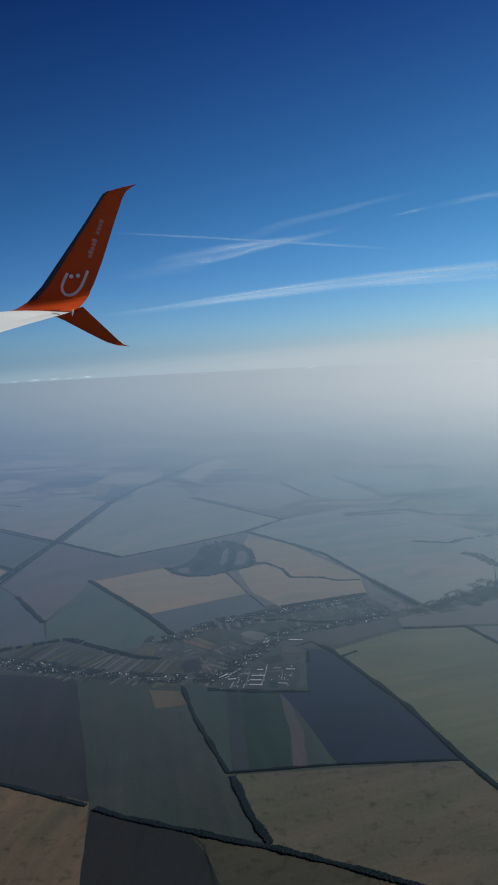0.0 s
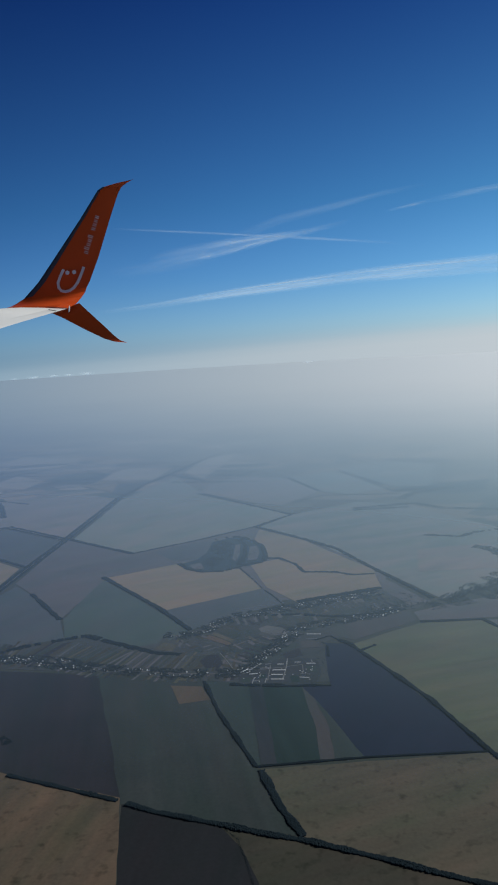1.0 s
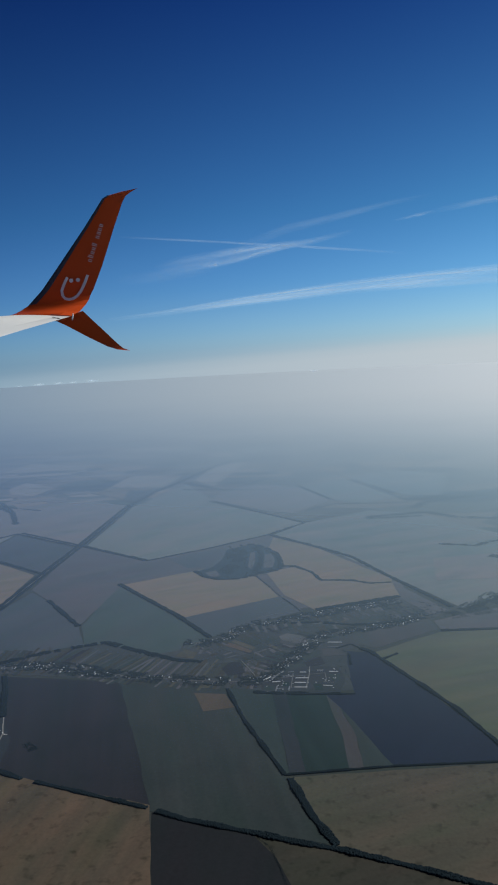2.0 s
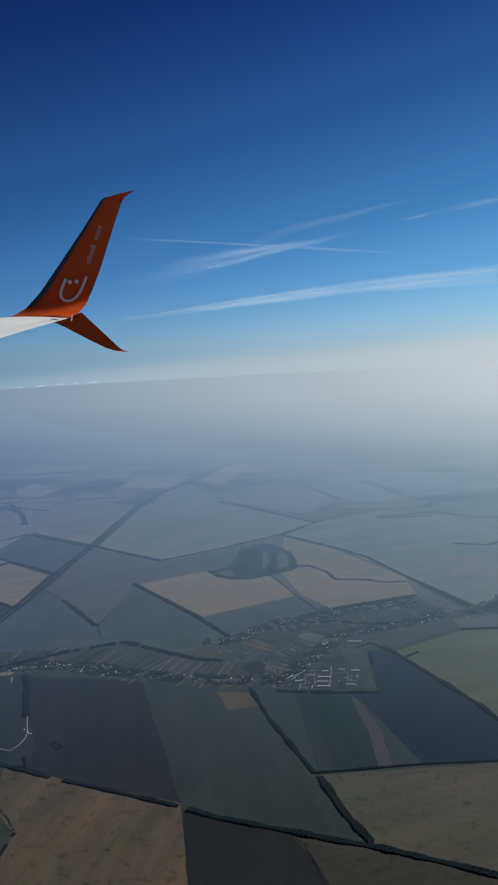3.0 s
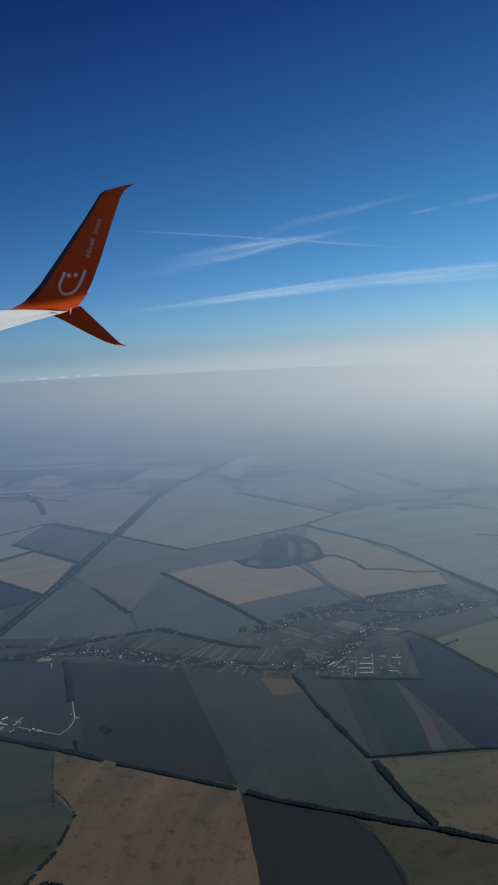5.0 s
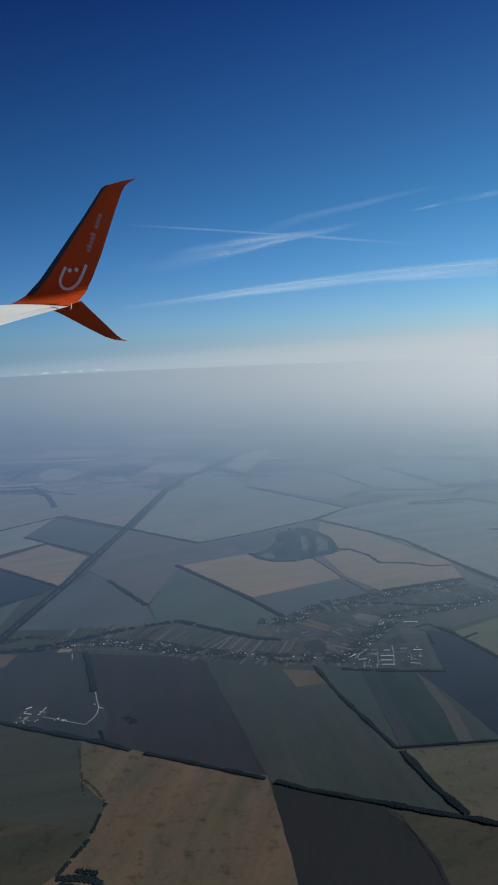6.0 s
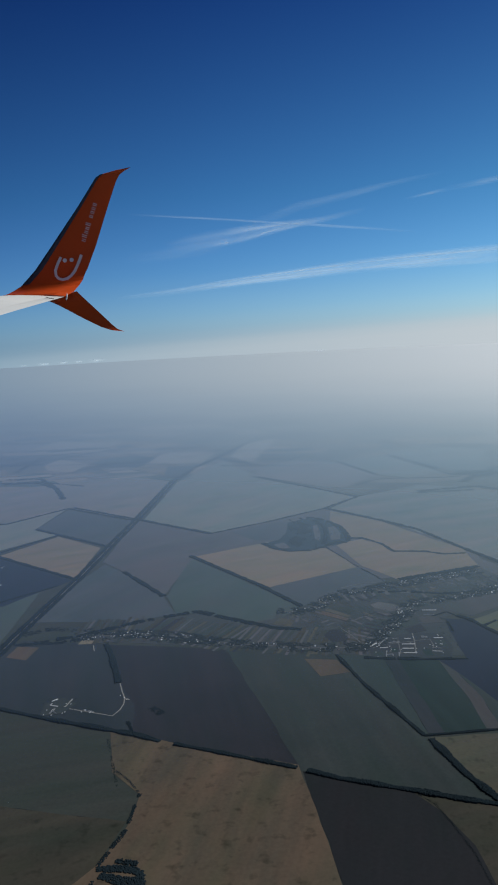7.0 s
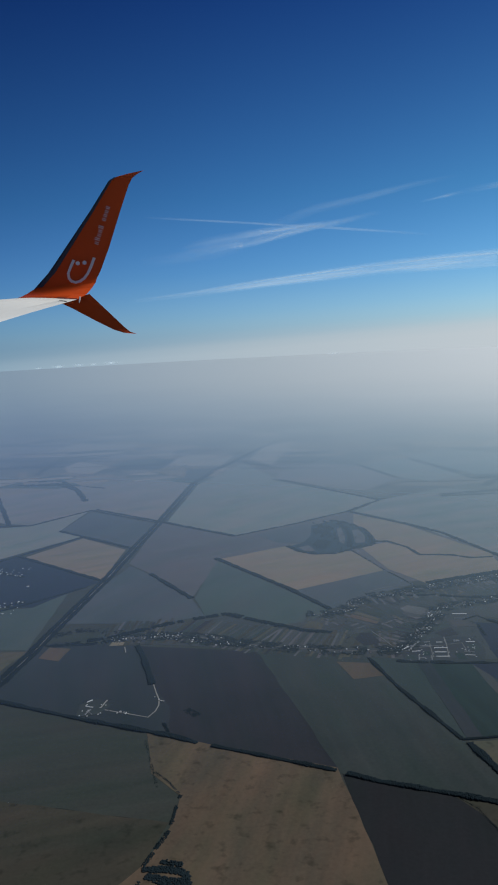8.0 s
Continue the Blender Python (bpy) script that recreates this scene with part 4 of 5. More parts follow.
scatter("loose garden trees between the village streets", [(-0.632, 5.867), (-0.229, 5.874), (0.167, 6.797), (1.129, 7.002), (1.034, 7.364), (0.068, 7.242), (-0.480, 6.941), (-1.043, 6.633)], 420, 81, 2.0, 5.0)
scatter("loose trees round the farmyard", [(-0.430, 5.625), (0.316, 5.509), (0.344, 6.344), (0.069, 6.433), (-0.179, 6.031)], 240, 82, 1.8, 4.5)
scatter("loose bushes along the village gardens", [(-2.759, 6.194), (-1.461, 5.907), (-0.632, 5.757), (-0.734, 6.153), (-1.725, 6.666), (-2.703, 6.370)], 200, 83, 2.0, 5.0)
scatter("scrub at the village end", [(0.749, 6.930), (1.503, 7.031), (1.456, 7.299), (1.128, 7.560), (0.844, 7.393)], 420, 84)
scatter("scrub along the river", [(1.411, 6.940), (2.053, 7.105), (2.674, 7.774), (2.319, 7.987), (1.595, 7.330)], 2600, 85, 2.5, 5.5)
scatter("thicket in an old hollow", [(-0.744, 9.904), (-0.580, 9.960), (-0.462, 9.733), (-0.492, 9.328), (-0.488, 8.900), (-0.612, 8.734), (-0.755, 8.805), (-0.821, 8.959), (-0.702, 9.237), (-0.754, 9.565)], 1100, 86, 4.0, 10.0)
scatter("loose trees in an old hollow", [(-1.060, 8.920), (-0.909, 9.060), (-0.805, 9.386), (-0.751, 9.905), (-0.425, 10.090), (-0.215, 9.840), (-0.110, 9.523), (-0.090, 9.072), (-0.140, 8.855), (-0.419, 8.675), (-0.745, 8.573), (-0.970, 8.720)], 260, 88, 3.0, 8.0)
scatter("scattered scrub in a far pasture", [(1.173, 8.760), (1.958, 8.616), (2.045, 9.524), (1.218, 9.589)], 25, 87, 3.0, 8.0)
plot_rows = [(ORANGE, (-0.678, 6.580), (-0.470, 6.384), (-0.443, 6.431), (-0.646, 6.644)), (MAUVE, (-0.710, 6.492), (-0.530, 6.341), (-0.490, 6.373), (-0.688, 6.568)), (DULL_TAN, (-0.631, 6.655), (-0.437, 6.443), (-0.414, 6.493), (-0.599, 6.706)),
             (BROWN_OLIVE, (-0.582, 6.746), (-0.422, 6.533), (-0.367, 6.607), (-0.522, 6.838)), (GREY, (-0.205, 6.737), (-0.122, 6.798), (-0.003, 6.724), (0.067, 6.631), (0.014, 6.529), (-0.096, 6.571), (-0.183, 6.651)),
             (MAUVE, (-0.183, 6.651), (-0.096, 6.571), (0.014, 6.529), (-0.032, 6.482), (-0.127, 6.508), (-0.209, 6.586)), (PURPLE, (-0.700, 6.085), (-0.631, 6.206), (-0.551, 6.196), (-0.502, 5.982), (-0.640, 5.932)),
             (MAUVE, (-0.749, 6.185), (-0.675, 6.322), (-0.549, 6.244), (-0.631, 6.194)), (GREY, (-0.039, 7.086), (0.001, 7.112), (0.030, 6.999), (-0.006, 6.959)), (GREY, (0.112, 7.096), (0.197, 7.052), (0.214, 6.988), (0.126, 7.001)),
             (DULL_TAN, (-1.041, 6.535), (-0.916, 6.454), (-0.953, 6.320), (-1.110, 6.389)), (MAUVE, (-1.309, 6.465), (-1.041, 6.535), (-1.111, 6.415), (-1.277, 6.360)), (SLATE, (-0.035, 6.253), (0.126, 6.384), (0.131, 6.257), (-0.015, 6.154)),
             (PURPLE, (-0.018, 6.130), (0.128, 6.233), (0.150, 6.074), (0.006, 6.034)), (MAUVE, (0.150, 6.381), (0.344, 6.381), (0.364, 6.227), (0.151, 6.230)), (SLATE, (0.565, 7.031), (0.838, 7.183), (0.847, 7.053), (0.583, 6.906)), (BROWN_OLIVE, (0.338, 6.940), (0.565, 7.031), (0.573, 6.907), (0.355, 6.790))]
for mat, *corners in plot_rows:
    field("village garden field between the streets", mat, corners, 3.4)
ribbon("road", [(-0.536, 6.219), (-0.474, 6.058), (-0.425, 5.906)], 6, LANE, "pale dirt lane between village gardens", "road", 9.0)
ribbon("road", [(-0.404, 7.230), (-0.204, 7.332), (-0.050, 7.330)], 8, LANE, "pale dirt lane above the village", "road", 9.0)

# strips of garden land between the streets
inner = [(-0.991, 6.604), (-0.430, 5.920), (-0.179, 6.194), (0.118, 6.750), (1.035, 6.994), (0.987, 7.371), (0.069, 7.134), (-0.480, 6.887)]
for k in range(420):
    x, y = rng.uniform(-1.0, 1.06), rng.uniform(5.85, 7.40)
    inside = False
    for (ax, ay), (bx, by) in zip(inner, inner[1:] + inner[:1]):
        if (ay > y) != (by > y) and x < (bx - ax) * (y - ay) / (by - ay) + ax:
            inside = not inside
    if inside:
        turn = radians(rng.choice([118, 125, 122, 35]) + rng.uniform(-4, 4))
        plot(x, y, math.cos(turn), math.sin(turn), -0.04, rng.uniform(0.06, 0.15), rng.uniform(0.012, 0.030))

# the farmyard: long sheds on a pale dirt yard
YARD_DIRT = soil("trodden_yard", (0.085, 0.088, 0.094), (0.066, 0.072, 0.078), 10, 0.3)
field("trodden brown farmyard between long sheds", YARD_DIRT, [(-0.374, 5.588), (-0.029, 5.520), (0.211, 5.541), (0.271, 5.727), (0.254, 5.981), (0.100, 6.045), (-0.087, 6.022), (-0.282, 5.889), (-0.380, 5.782)], 3.6)


def shed(label, roof, x, y, length, wide, heading):
    ob = house(label, roof, length, wide, 3.6, 6.0, "barn", "barn", "farmyard sheds")
    ob.matrix_basis = pose(x * KM, y * KM, 1.6 * M, 0, 0, heading)


LONG = "long low farm shed with a pale roof"
yard_rng = random.Random(12)
for x, y, length, wide, heading in ((-0.242, 5.907, 150, 11, 54), (-0.163, 5.870, 89, 12, 1), (-0.056, 5.819, 101, 12, -7), (-0.077, 5.737, 87, 12, -7), (-0.077, 5.655, 99, 10, -6), (0.097, 5.943, 49, 24, -7), (0.201, 5.909, 71, 9, -7),
                                    (0.142, 5.716, 77, 8, -14), (0.131, 5.656, 73, 8, -14), (-0.237, 5.647, 48, 10, 6), (-0.265, 5.651, 91, 9, 79), (-0.169, 5.639, 70, 10, 80), (-0.260, 5.774, 66, 9, 3), (-0.139, 5.944, 50, 10, 6), (-0.331, 5.841, 82, 10, 45), (-0.042, 5.927, 49, 9, -6)):
    shed(LONG, yard_rng.choice([ROOF_PALE, ROOF_GREY, ROOF_PALE]), x, y, length, wide, heading)
shed("long white hall at the end of the street", ROOF_PALE, 0.278, 6.521, 122, 12, -8)
shed("low grey hall at the end of the street", ROOF_GREY, 0.251, 6.419, 92, 12, -8)
ribbon("road", [(0.020, 6.032), (0.002, 5.866), (-0.039, 5.630)], 8, LANE, "pale dirt lane between the sheds", "road", 9.5)
ribbon("road", [(-0.122, 5.914), (-0.154, 5.643)], 7, LANE, "pale dirt lane between the sheds", "road", 9.5)
ribbon("road", [(0.003, 5.877), (0.131, 5.895), (0.130, 5.776), (0.116, 5.714)], 7, LANE, "pale dirt lane along the sheds", "road", 9.8)
ribbon("road", [(-0.344, 5.789), (-0.220, 5.838), (-0.120, 5.859), (0.002, 5.866)], 7, LANE, "pale dirt lane through the farmyard", "road", 10.3)
ribbon("road", [(-0.152, 5.663), (-0.038, 5.640)], 6, LANE, "pale dirt lane behind the sheds", "road", 10.6)
tree_line("dark hedge below the farmyard", [(-0.436, 5.615), (-0.268, 5.576), (-0.026, 5.539)], 34, 10, 6, 0.1, seed=180)
tree_line("low hedge below the farmyard", [(-0.026, 5.539), (0.276, 5.524)], 10, 7, 6, 0.2, seed=181)

for corners in (((-0.360, 5.640), (-0.290, 5.625), (-0.280, 5.700), (-0.350, 5.720)), ((0.030, 5.590), (0.090, 5.585), (0.085, 5.700), (0.020, 5.700)), ((0.170, 5.760), (0.240, 5.740), (0.235, 5.860), (0.160, 5.870)), ((-0.215, 5.690), (-0.170, 5.685), (-0.160, 5.760), (-0.210, 5.760))):
    field("weedy plot between the farm sheds", yard_rng.choice([GREEN, MAUVE, DEEP_GREEN]), list(corners), 4.4)
for _ in range(34):
    place(3, yard_rng.uniform(-0.34, 0.22), yard_rng.uniform(5.60, 5.97), yard_rng.choice([-7, 83]) + yard_rng.uniform(-5, 5))

# the small farmstead on its track
for x, y, length, wide, heading in ((-2.705, 5.185, 46, 9, 42), (-2.689, 5.099, 61, 9, -22), (-2.687, 5.022, 74, 10, 71), (-2.668, 5.008, 47, 8, -48), (-2.457, 5.011, 14, 9, -5), (-2.431, 4.997, 14, 9, 35)):
    shed("farmstead shed beside a pale track", yard_rng.choice([ROOF_PALE, ROOF_GREY, ROOF_GREY]), x, y, length, wide, heading)
ribbon("road", [(-2.607, 5.075), (-2.594, 5.132), (-2.581, 5.190)], 8, DIRT, "pale dirt lane beside a small farmstead", "road", 11.0)
ribbon("road", [(-2.206, 5.152), (-2.168, 5.131)], 9, DIRT, "short pale dirt lane off the farm track", "road", 11.0)
ribbon("road", [(-2.606, 6.136), (-2.578, 6.018)], 8, DIRT, "short pale dirt lane below the village", "road", 11.0)

rnd = np.random.default_rng(77)
field("pale trodden ground of a small farmstead", VILLAGE_GROUND, [(-2.761, 4.955), (-2.761, 5.139), (-2.650, 5.220), (-2.539, 5.117), (-2.606, 4.987)], 4.2)
for _ in range(12):
    place(3, rnd.uniform(-2.750, -2.573), rnd.uniform(4.969, 5.175), rnd.uniform(0, 90))
for _ in range(5):
    place(3, rnd.uniform(-2.485, -2.397), rnd.uniform(4.971, 5.017), rnd.uniform(0, 90))
for x, y in ((-2.211, 5.165), (-2.189, 5.140), (-2.244, 5.203)):
    place(3, x, y, rnd.uniform(0, 90))
tagged(clumps("village_trees", [(rnd.uniform(-2.782, -2.518), rnd.uniform(4.945, 5.220), rnd.uniform(2, 5), rnd.uniform(3, 7)) for _ in range(60)], BUSHES, rnd), "bushes round a small farmstead", "trees", kind="stuff")
tagged(clumps("village_trees", [(rnd.uniform(-2.495, -2.320), rnd.uniform(4.945, 5.059), rnd.uniform(2, 4), rnd.uniform(3, 6)) for _ in range(16)], BUSHES, rnd), "bushes beside a farm track", "trees", kind="stuff")

# the settlement at the far end of the fields beside the highway
for x, y in ((-4.402, 8.513), (-4.308, 8.440), (-4.238, 8.370), (-4.167, 8.312), (-4.097, 8.266), (-4.031, 7.330), (-3.961, 7.273), (-4.078, 7.242), (-3.868, 7.378), (-4.125, 7.155)):
    place(1, x, y, rng.uniform(0, 90))
for _ in range(26):
    place(int(rnd.choice([1, 3, 3])), rnd.uniform(-4.448, -4.074), rnd.uniform(8.280, 8.585), rnd.uniform(0, 90))
for _ in range(22):
    place(int(rnd.choice([1, 3, 3])), rnd.uniform(-4.182, -3.822), rnd.uniform(7.080, 7.443), rnd.uniform(0, 90))
shed("single bright metal-roofed shed in a dark field", ROOF_PALE, -3.912, 7.898, 26, 18, 20)
shed("long pale shed at the settlement's edge", ROOF_PALE, -4.043, 7.261, 90, 16, 20)
tree_line("trees round a small settlement", [(-4.450, 8.497), (-4.051, 8.223)], 50, 9, 12, 0.3, seed=70)
tree_line("trees round a small settlement", [(-3.949, 7.295), (-3.798, 7.415)], 70, 9, 10, 0.1, seed=71)
tree_line("hedge along a field edge", [(-4.008, 7.139), (-3.775, 7.318), (-3.259, 7.790)], 24, 10, 10, seed=72)
field("pale trampled plot at the village end", PALE_TAN, [(-2.745, 6.177), (-2.631, 6.175), (-2.623, 6.246), (-2.728, 6.271)], 4.0)

# far hedges, woods and dark strips towards the haze
FAR = "distant hedge between hazy fields"
tree_line(FAR, [(1.467, 14.646), (2.108, 12.525)], 36, 14, 18, seed=91)
tree_line(FAR, [(1.773, 16.506), (2.324, 14.860)], 36, 14, 18, seed=92)
tree_line(FAR, [(-5.752, 17.412), (-4.696, 17.815), (-3.996, 17.257)], 50, 14, 20, seed=93)
tree_line(FAR, [(-3.319, 14.726), (-2.674, 14.789)], 70, 14, 18, 0.2, seed=94)
tree_line(FAR, [(-5.833, 13.840), (-5.109, 13.868), (-4.056, 13.189)], 44, 14, 16, 0.1, seed=95)
WOOD = "distant dark strip of woodland under the haze"
tree_line(WOOD, [(2.180, 12.526), (3.184, 12.511)], 200, 14, 26, 0.45, seed=96)
tree_line(WOOD, [(1.289, 11.283), (2.148, 11.282)], 90, 10, 18, 0.45, seed=97)
tree_line(WOOD, [(-4.961, 14.572), (-3.900, 14.754)], 200, 14, 26, 0.4, seed=98)
tree_line(WOOD, [(-6.822, 15.922), (-5.355, 15.770)], 160, 14, 26, 0.4, seed=99)
tree_line(WOOD, [(-7.185, 17.875), (-4.226, 17.760)], 190, 14, 30, 0.4, seed=100)
tree_line(WOOD, [(-0.785, 18.030), (0.608, 18.514)], 420, 14, 34, 0.5, seed=101)
tree_line(WOOD, [(-7.201, 21.193), (-4.331, 20.803)], 320, 14, 34, 0.5, seed=102)
tree_line(WOOD, [(2.355, 18.899), (3.874, 18.942)], 300, 14, 36, 0.5, seed=103)
tree_line(WOOD, [(-0.255, 19.370), (1.345, 19.848)], 260, 14, 36, 0.5, seed=104)
far_rng = random.Random(19)
for i in range(90):
    y = 14.5 + 24.0 * far_rng.random() ** 1.4
    x = far_rng.uniform(-0.44, 0.40) * y
    length, slant = far_rng.uniform(0.5, 2.4), far_rng.choice([-0.3, -0.2, -0.35, 1.2, -0.1])
    dx = length / math.hypot(1, slant)
    tree_line(far_rng.choice([FAR, WOOD]), [(x, y), (x + dx, y + dx * slant)], far_rng.choice([40, 60, 110, 200, 320]), 14, 40, 0.35, seed=200 + i)
BLEACHED = soil("bleached_stubble", (0.66, 0.49, 0.39), (0.52, 0.42, 0.36), 30, 0.2, 1.0)
FAR_SOILS = [BLEACHED, PALE_TAN, PASTURE, PINK_FALLOW, BLUE_PLOUGH, PASTURE, PALE_TAN, PALE_WHEAT, GREY]
for i in range(120):
    y = 15.5 + 24.0 * far_rng.random() ** 1.3
    x = far_rng.uniform(-0.46, 0.42) * y
    w, d, slant = far_rng.uniform(0.5, 2.2), far_rng.uniform(0.25, 1.0), far_rng.uniform(-0.35, -0.1)
    field("distant field under the haze", far_rng.choice(FAR_SOILS), [(x, y), (x + w, y + w * slant), (x + w - d * slant, y + w * slant + d), (x - d * slant, y + d)], 1.0)
# long pale strips of stubble on the haze's darker side
for i in range(46):
    y = 13.6 + 9.0 * far_rng.random() ** 1.2
    x = far_rng.uniform(-0.50, -0.21) * y
    w, d, slant = far_rng.uniform(0.5, 1.9), far_rng.uniform(0.12, 0.42), far_rng.uniform(-0.15, 0.25)
    field("narrow distant strip of stubble", far_rng.choice([BLEACHED, BLEACHED, PALE_TAN, PINK_FALLOW, BLUE_PLOUGH]), [(x, y), (x + w * 0.5, y + w * slant * 0.5 + far_rng.uniform(-0.06, 0.06)), (x + w, y + w * slant), (x + w - d * 0.3, y + w * slant + d), (x - d * 0.3, y + d * 0.6)], 1.2)
# far fields and woods at the end of the highway
field("pinkish far stubble field beside the highway", BLEACHED, [(-3.230, 15.147), (-2.980, 16.544), (-1.861, 16.270), (-2.136, 14.901), (-2.734, 15.019)], 1.4)
field("pinkish far stubble field beside the highway", PALE_TAN, [(-3.452, 14.595), (-3.212, 15.106), (-2.300, 14.761), (-2.737, 13.765)], 1.4)
field("blue-grey far plough beside the highway", BLUE_PLOUGH, [(-2.742, 13.705), (-2.765, 14.702), (-2.297, 14.725), (-2.132, 14.827), (-2.453, 13.514)], 1.4)
field("pale far stubble field beyond the highway", BLEACHED, [(-1.559, 15.515), (-1.194, 17.390), (-0.493, 17.794), (-0.836, 16.065), (-1.148, 14.717)], 1.4)
field("mauve far fallow field", PINK_FALLOW, [(-1.107, 13.318), (-0.980, 14.047), (-0.538, 14.704), (0.431, 14.235), (0.908, 12.784), (0.217, 11.927), (-0.160, 12.161)], 1.4)
field("mauve far fallow field", PASTURE, [(0.522, 14.211), (1.368, 14.793), (2.081, 12.795), (1.409, 12.388), (0.984, 12.766)], 1.4)
field("greenish far field", TEAL_PASTURE, [(1.491, 14.798), (2.302, 15.677), (3.386, 14.778), (2.758, 12.749), (2.195, 12.826)], 1.4)
field("pale far stubble patch beside a gully", BLEACHED, [(-5.353, 15.582), (-5.193, 16.337), (-4.411, 15.530), (-4.601, 14.638), (-5.114, 14.937)], 1.4)
field("pale far stubble patch", BLEACHED, [(-6.240, 17.900), (-5.909, 19.401), (-4.361, 18.362), (-4.113, 17.378), (-5.113, 17.968)], 1.4)
field("pale far stubble patch", PALE_TAN, [(-6.190, 15.204), (-6.069, 15.427), (-5.812, 14.662), (-5.945, 14.462)], 1.4)
field("pale far stubble patch", BLEACHED, [(-1.488, 19.516), (-0.873, 19.686), (-0.857, 18.933), (-1.404, 18.877)], 1.4)
field("pale far strip of stubble", BLEACHED, [(-4.284, 21.587), (-2.144, 21.471), (-1.754, 20.604), (-3.462, 20.523)], 1.4)
tree_line(LINE, [(-1.830, 15.351), (-1.457, 15.021), (-1.150, 14.573)], 34, 12, 18, 0.0, seed=320)
tree_line(FAR, [(-1.162, 13.271), (-0.405, 12.266)], 30, 12, 18, 0.0, seed=321)
tree_line(FAR, [(-3.470, 14.634), (-2.708, 13.821)], 36, 12, 18, 0.0, seed=322)
tree_line(FAR, [(-3.254, 15.191), (-2.777, 15.142)], 60, 12, 18, 0.3, seed=323)
tree_line(WOOD, [(-0.937, 14.626), (-0.061, 16.194), (0.549, 15.669)], 420, 12, 26, 0.6, seed=324)
tree_line(WOOD, [(-0.862, 14.084), (-0.129, 15.283)], 200, 12, 26, 0.5, seed=325)
tree_line(WOOD, [(-6.420, 15.934), (-5.389, 16.307), (-4.353, 17.352), (-3.234, 15.808)], 240, 12, 26, 0.5, seed=326)
tree_line(WOOD, [(-5.701, 14.212), (-5.018, 14.084), (-4.554, 13.182), (-4.282, 12.440)], 80, 12, 18, 0.1, seed=327)
tree_line(WOOD, [(-5.738, 14.951), (-5.674, 16.899), (-4.957, 17.150)], 120, 12, 26, 0.4, seed=328)
tree_line(FAR, [(1.491, 14.798), (2.131, 12.783)], 46, 12, 18, 0.1, seed=329)
tree_line(FAR, [(2.260, 15.778), (2.547, 15.098)], 50, 12, 18, 0.1, seed=330)
tree_line(WOOD, [(2.095, 12.449), (2.887, 12.688)], 200, 12, 26, 0.4, seed=331)

# cars on the highway
CAR_PAINT = plain("light_car_paint", (0.7, 0.7, 0.7), 0.4)
CAR_GLASS = plain("dark_car_glass", (0.03, 0.035, 0.04), 0.2, 0.5)


def vehicle(label, length, tall, x, y, heading, category):
    ob = new(category)
    bm = bmesh.new()
    box_mesh(bm, length, 2.2, 0.4, tall * 0.55)
    box_mesh(bm, length * 0.6, 2.0, tall * 0.75, tall, -0.05 * length)
    part("body", bm, CAR_PAINT, ob)
    bm = bmesh.new()
    box_mesh(bm, length * 0.64, 2.1, tall * 0.55, tall * 0.75, -0.05 * length)
    part("window", bm, CAR_GLASS, ob)
    for wx in (-0.32, 0.32):
        for wy in (-0.9, 0.9):
            bm = bmesh.new()
            bmesh.ops.create_cone(bm, cap_ends=True, segments=10, radius1=0.42 * M, radius2=0.42 * M, depth=0.3 * M)
            bm.transform(pose(wx * length * M, wy * M, 0.42 * M, 90, 0, 0))
            part("wheel", bm, CAR_GLASS, ob)
    ob.matrix_basis = pose(x * KM, y * KM, 2.0 * M, 0, 0, heading)
    return tagged(ob, label, category, "traffic on the highway")


for (ax, ay), (bx, by), k, side, kind in ((HIGHWAY[1], HIGHWAY[2], 0.3, 0.004, 0), (HIGHWAY[2], HIGHWAY[3], 0.5, -0.004, 1), (HIGHWAY[3], HIGHWAY[4], 0.2, 0.004, 1), (HIGHWAY[3], HIGHWAY[4], 0.7, -0.004, 0)):
    spot = (ax + (bx - ax) * k + side, ay + (by - ay) * k)
    turn = math.degrees(math.atan2(by - ay, bx - ax))
    if kind:
        vehicle("white truck driving along the grey highway", 13, 3.6, *spot, turn, "truck")
    else:
        vehicle("pale car driving along the grey highway", 4.6, 1.6, *spot, turn, "car")

# ---- the wing ----
PAINT = plain("orange_red_paint", (0.54, 0.068, 0.011), 0.45, 0.15, 0.06, 3.0)
WHITE = plain("white_wing_paint", (0.74, 0.75, 0.72), 0.55, 0.3, 0.08, 3.0)
EDGE = plain("dark_bare_leading_edge", (0.055, 0.06, 0.075), 0.45, 0.35, 0.1, 3.0)
MARK = plain("grey_white_mark", (0.62, 0.58, 0.57), 0.5, 0.4, 0.05, 3.0)
LAMP_GLASS = plain("pale_lamp_glass", (0.85, 0.86, 0.85), 0.2, 0.5, 0.05, 3.0)

FOIL = [(0.0, 0.0), (0.03, 0.25), (0.12, 0.45), (0.3, 0.55), (0.55, 0.45), (0.8, 0.22), (1.0, 0.0), (0.8, -0.25), (0.55, -0.5), (0.3, -0.65), (0.12, -0.55), (0.03, -0.3)]


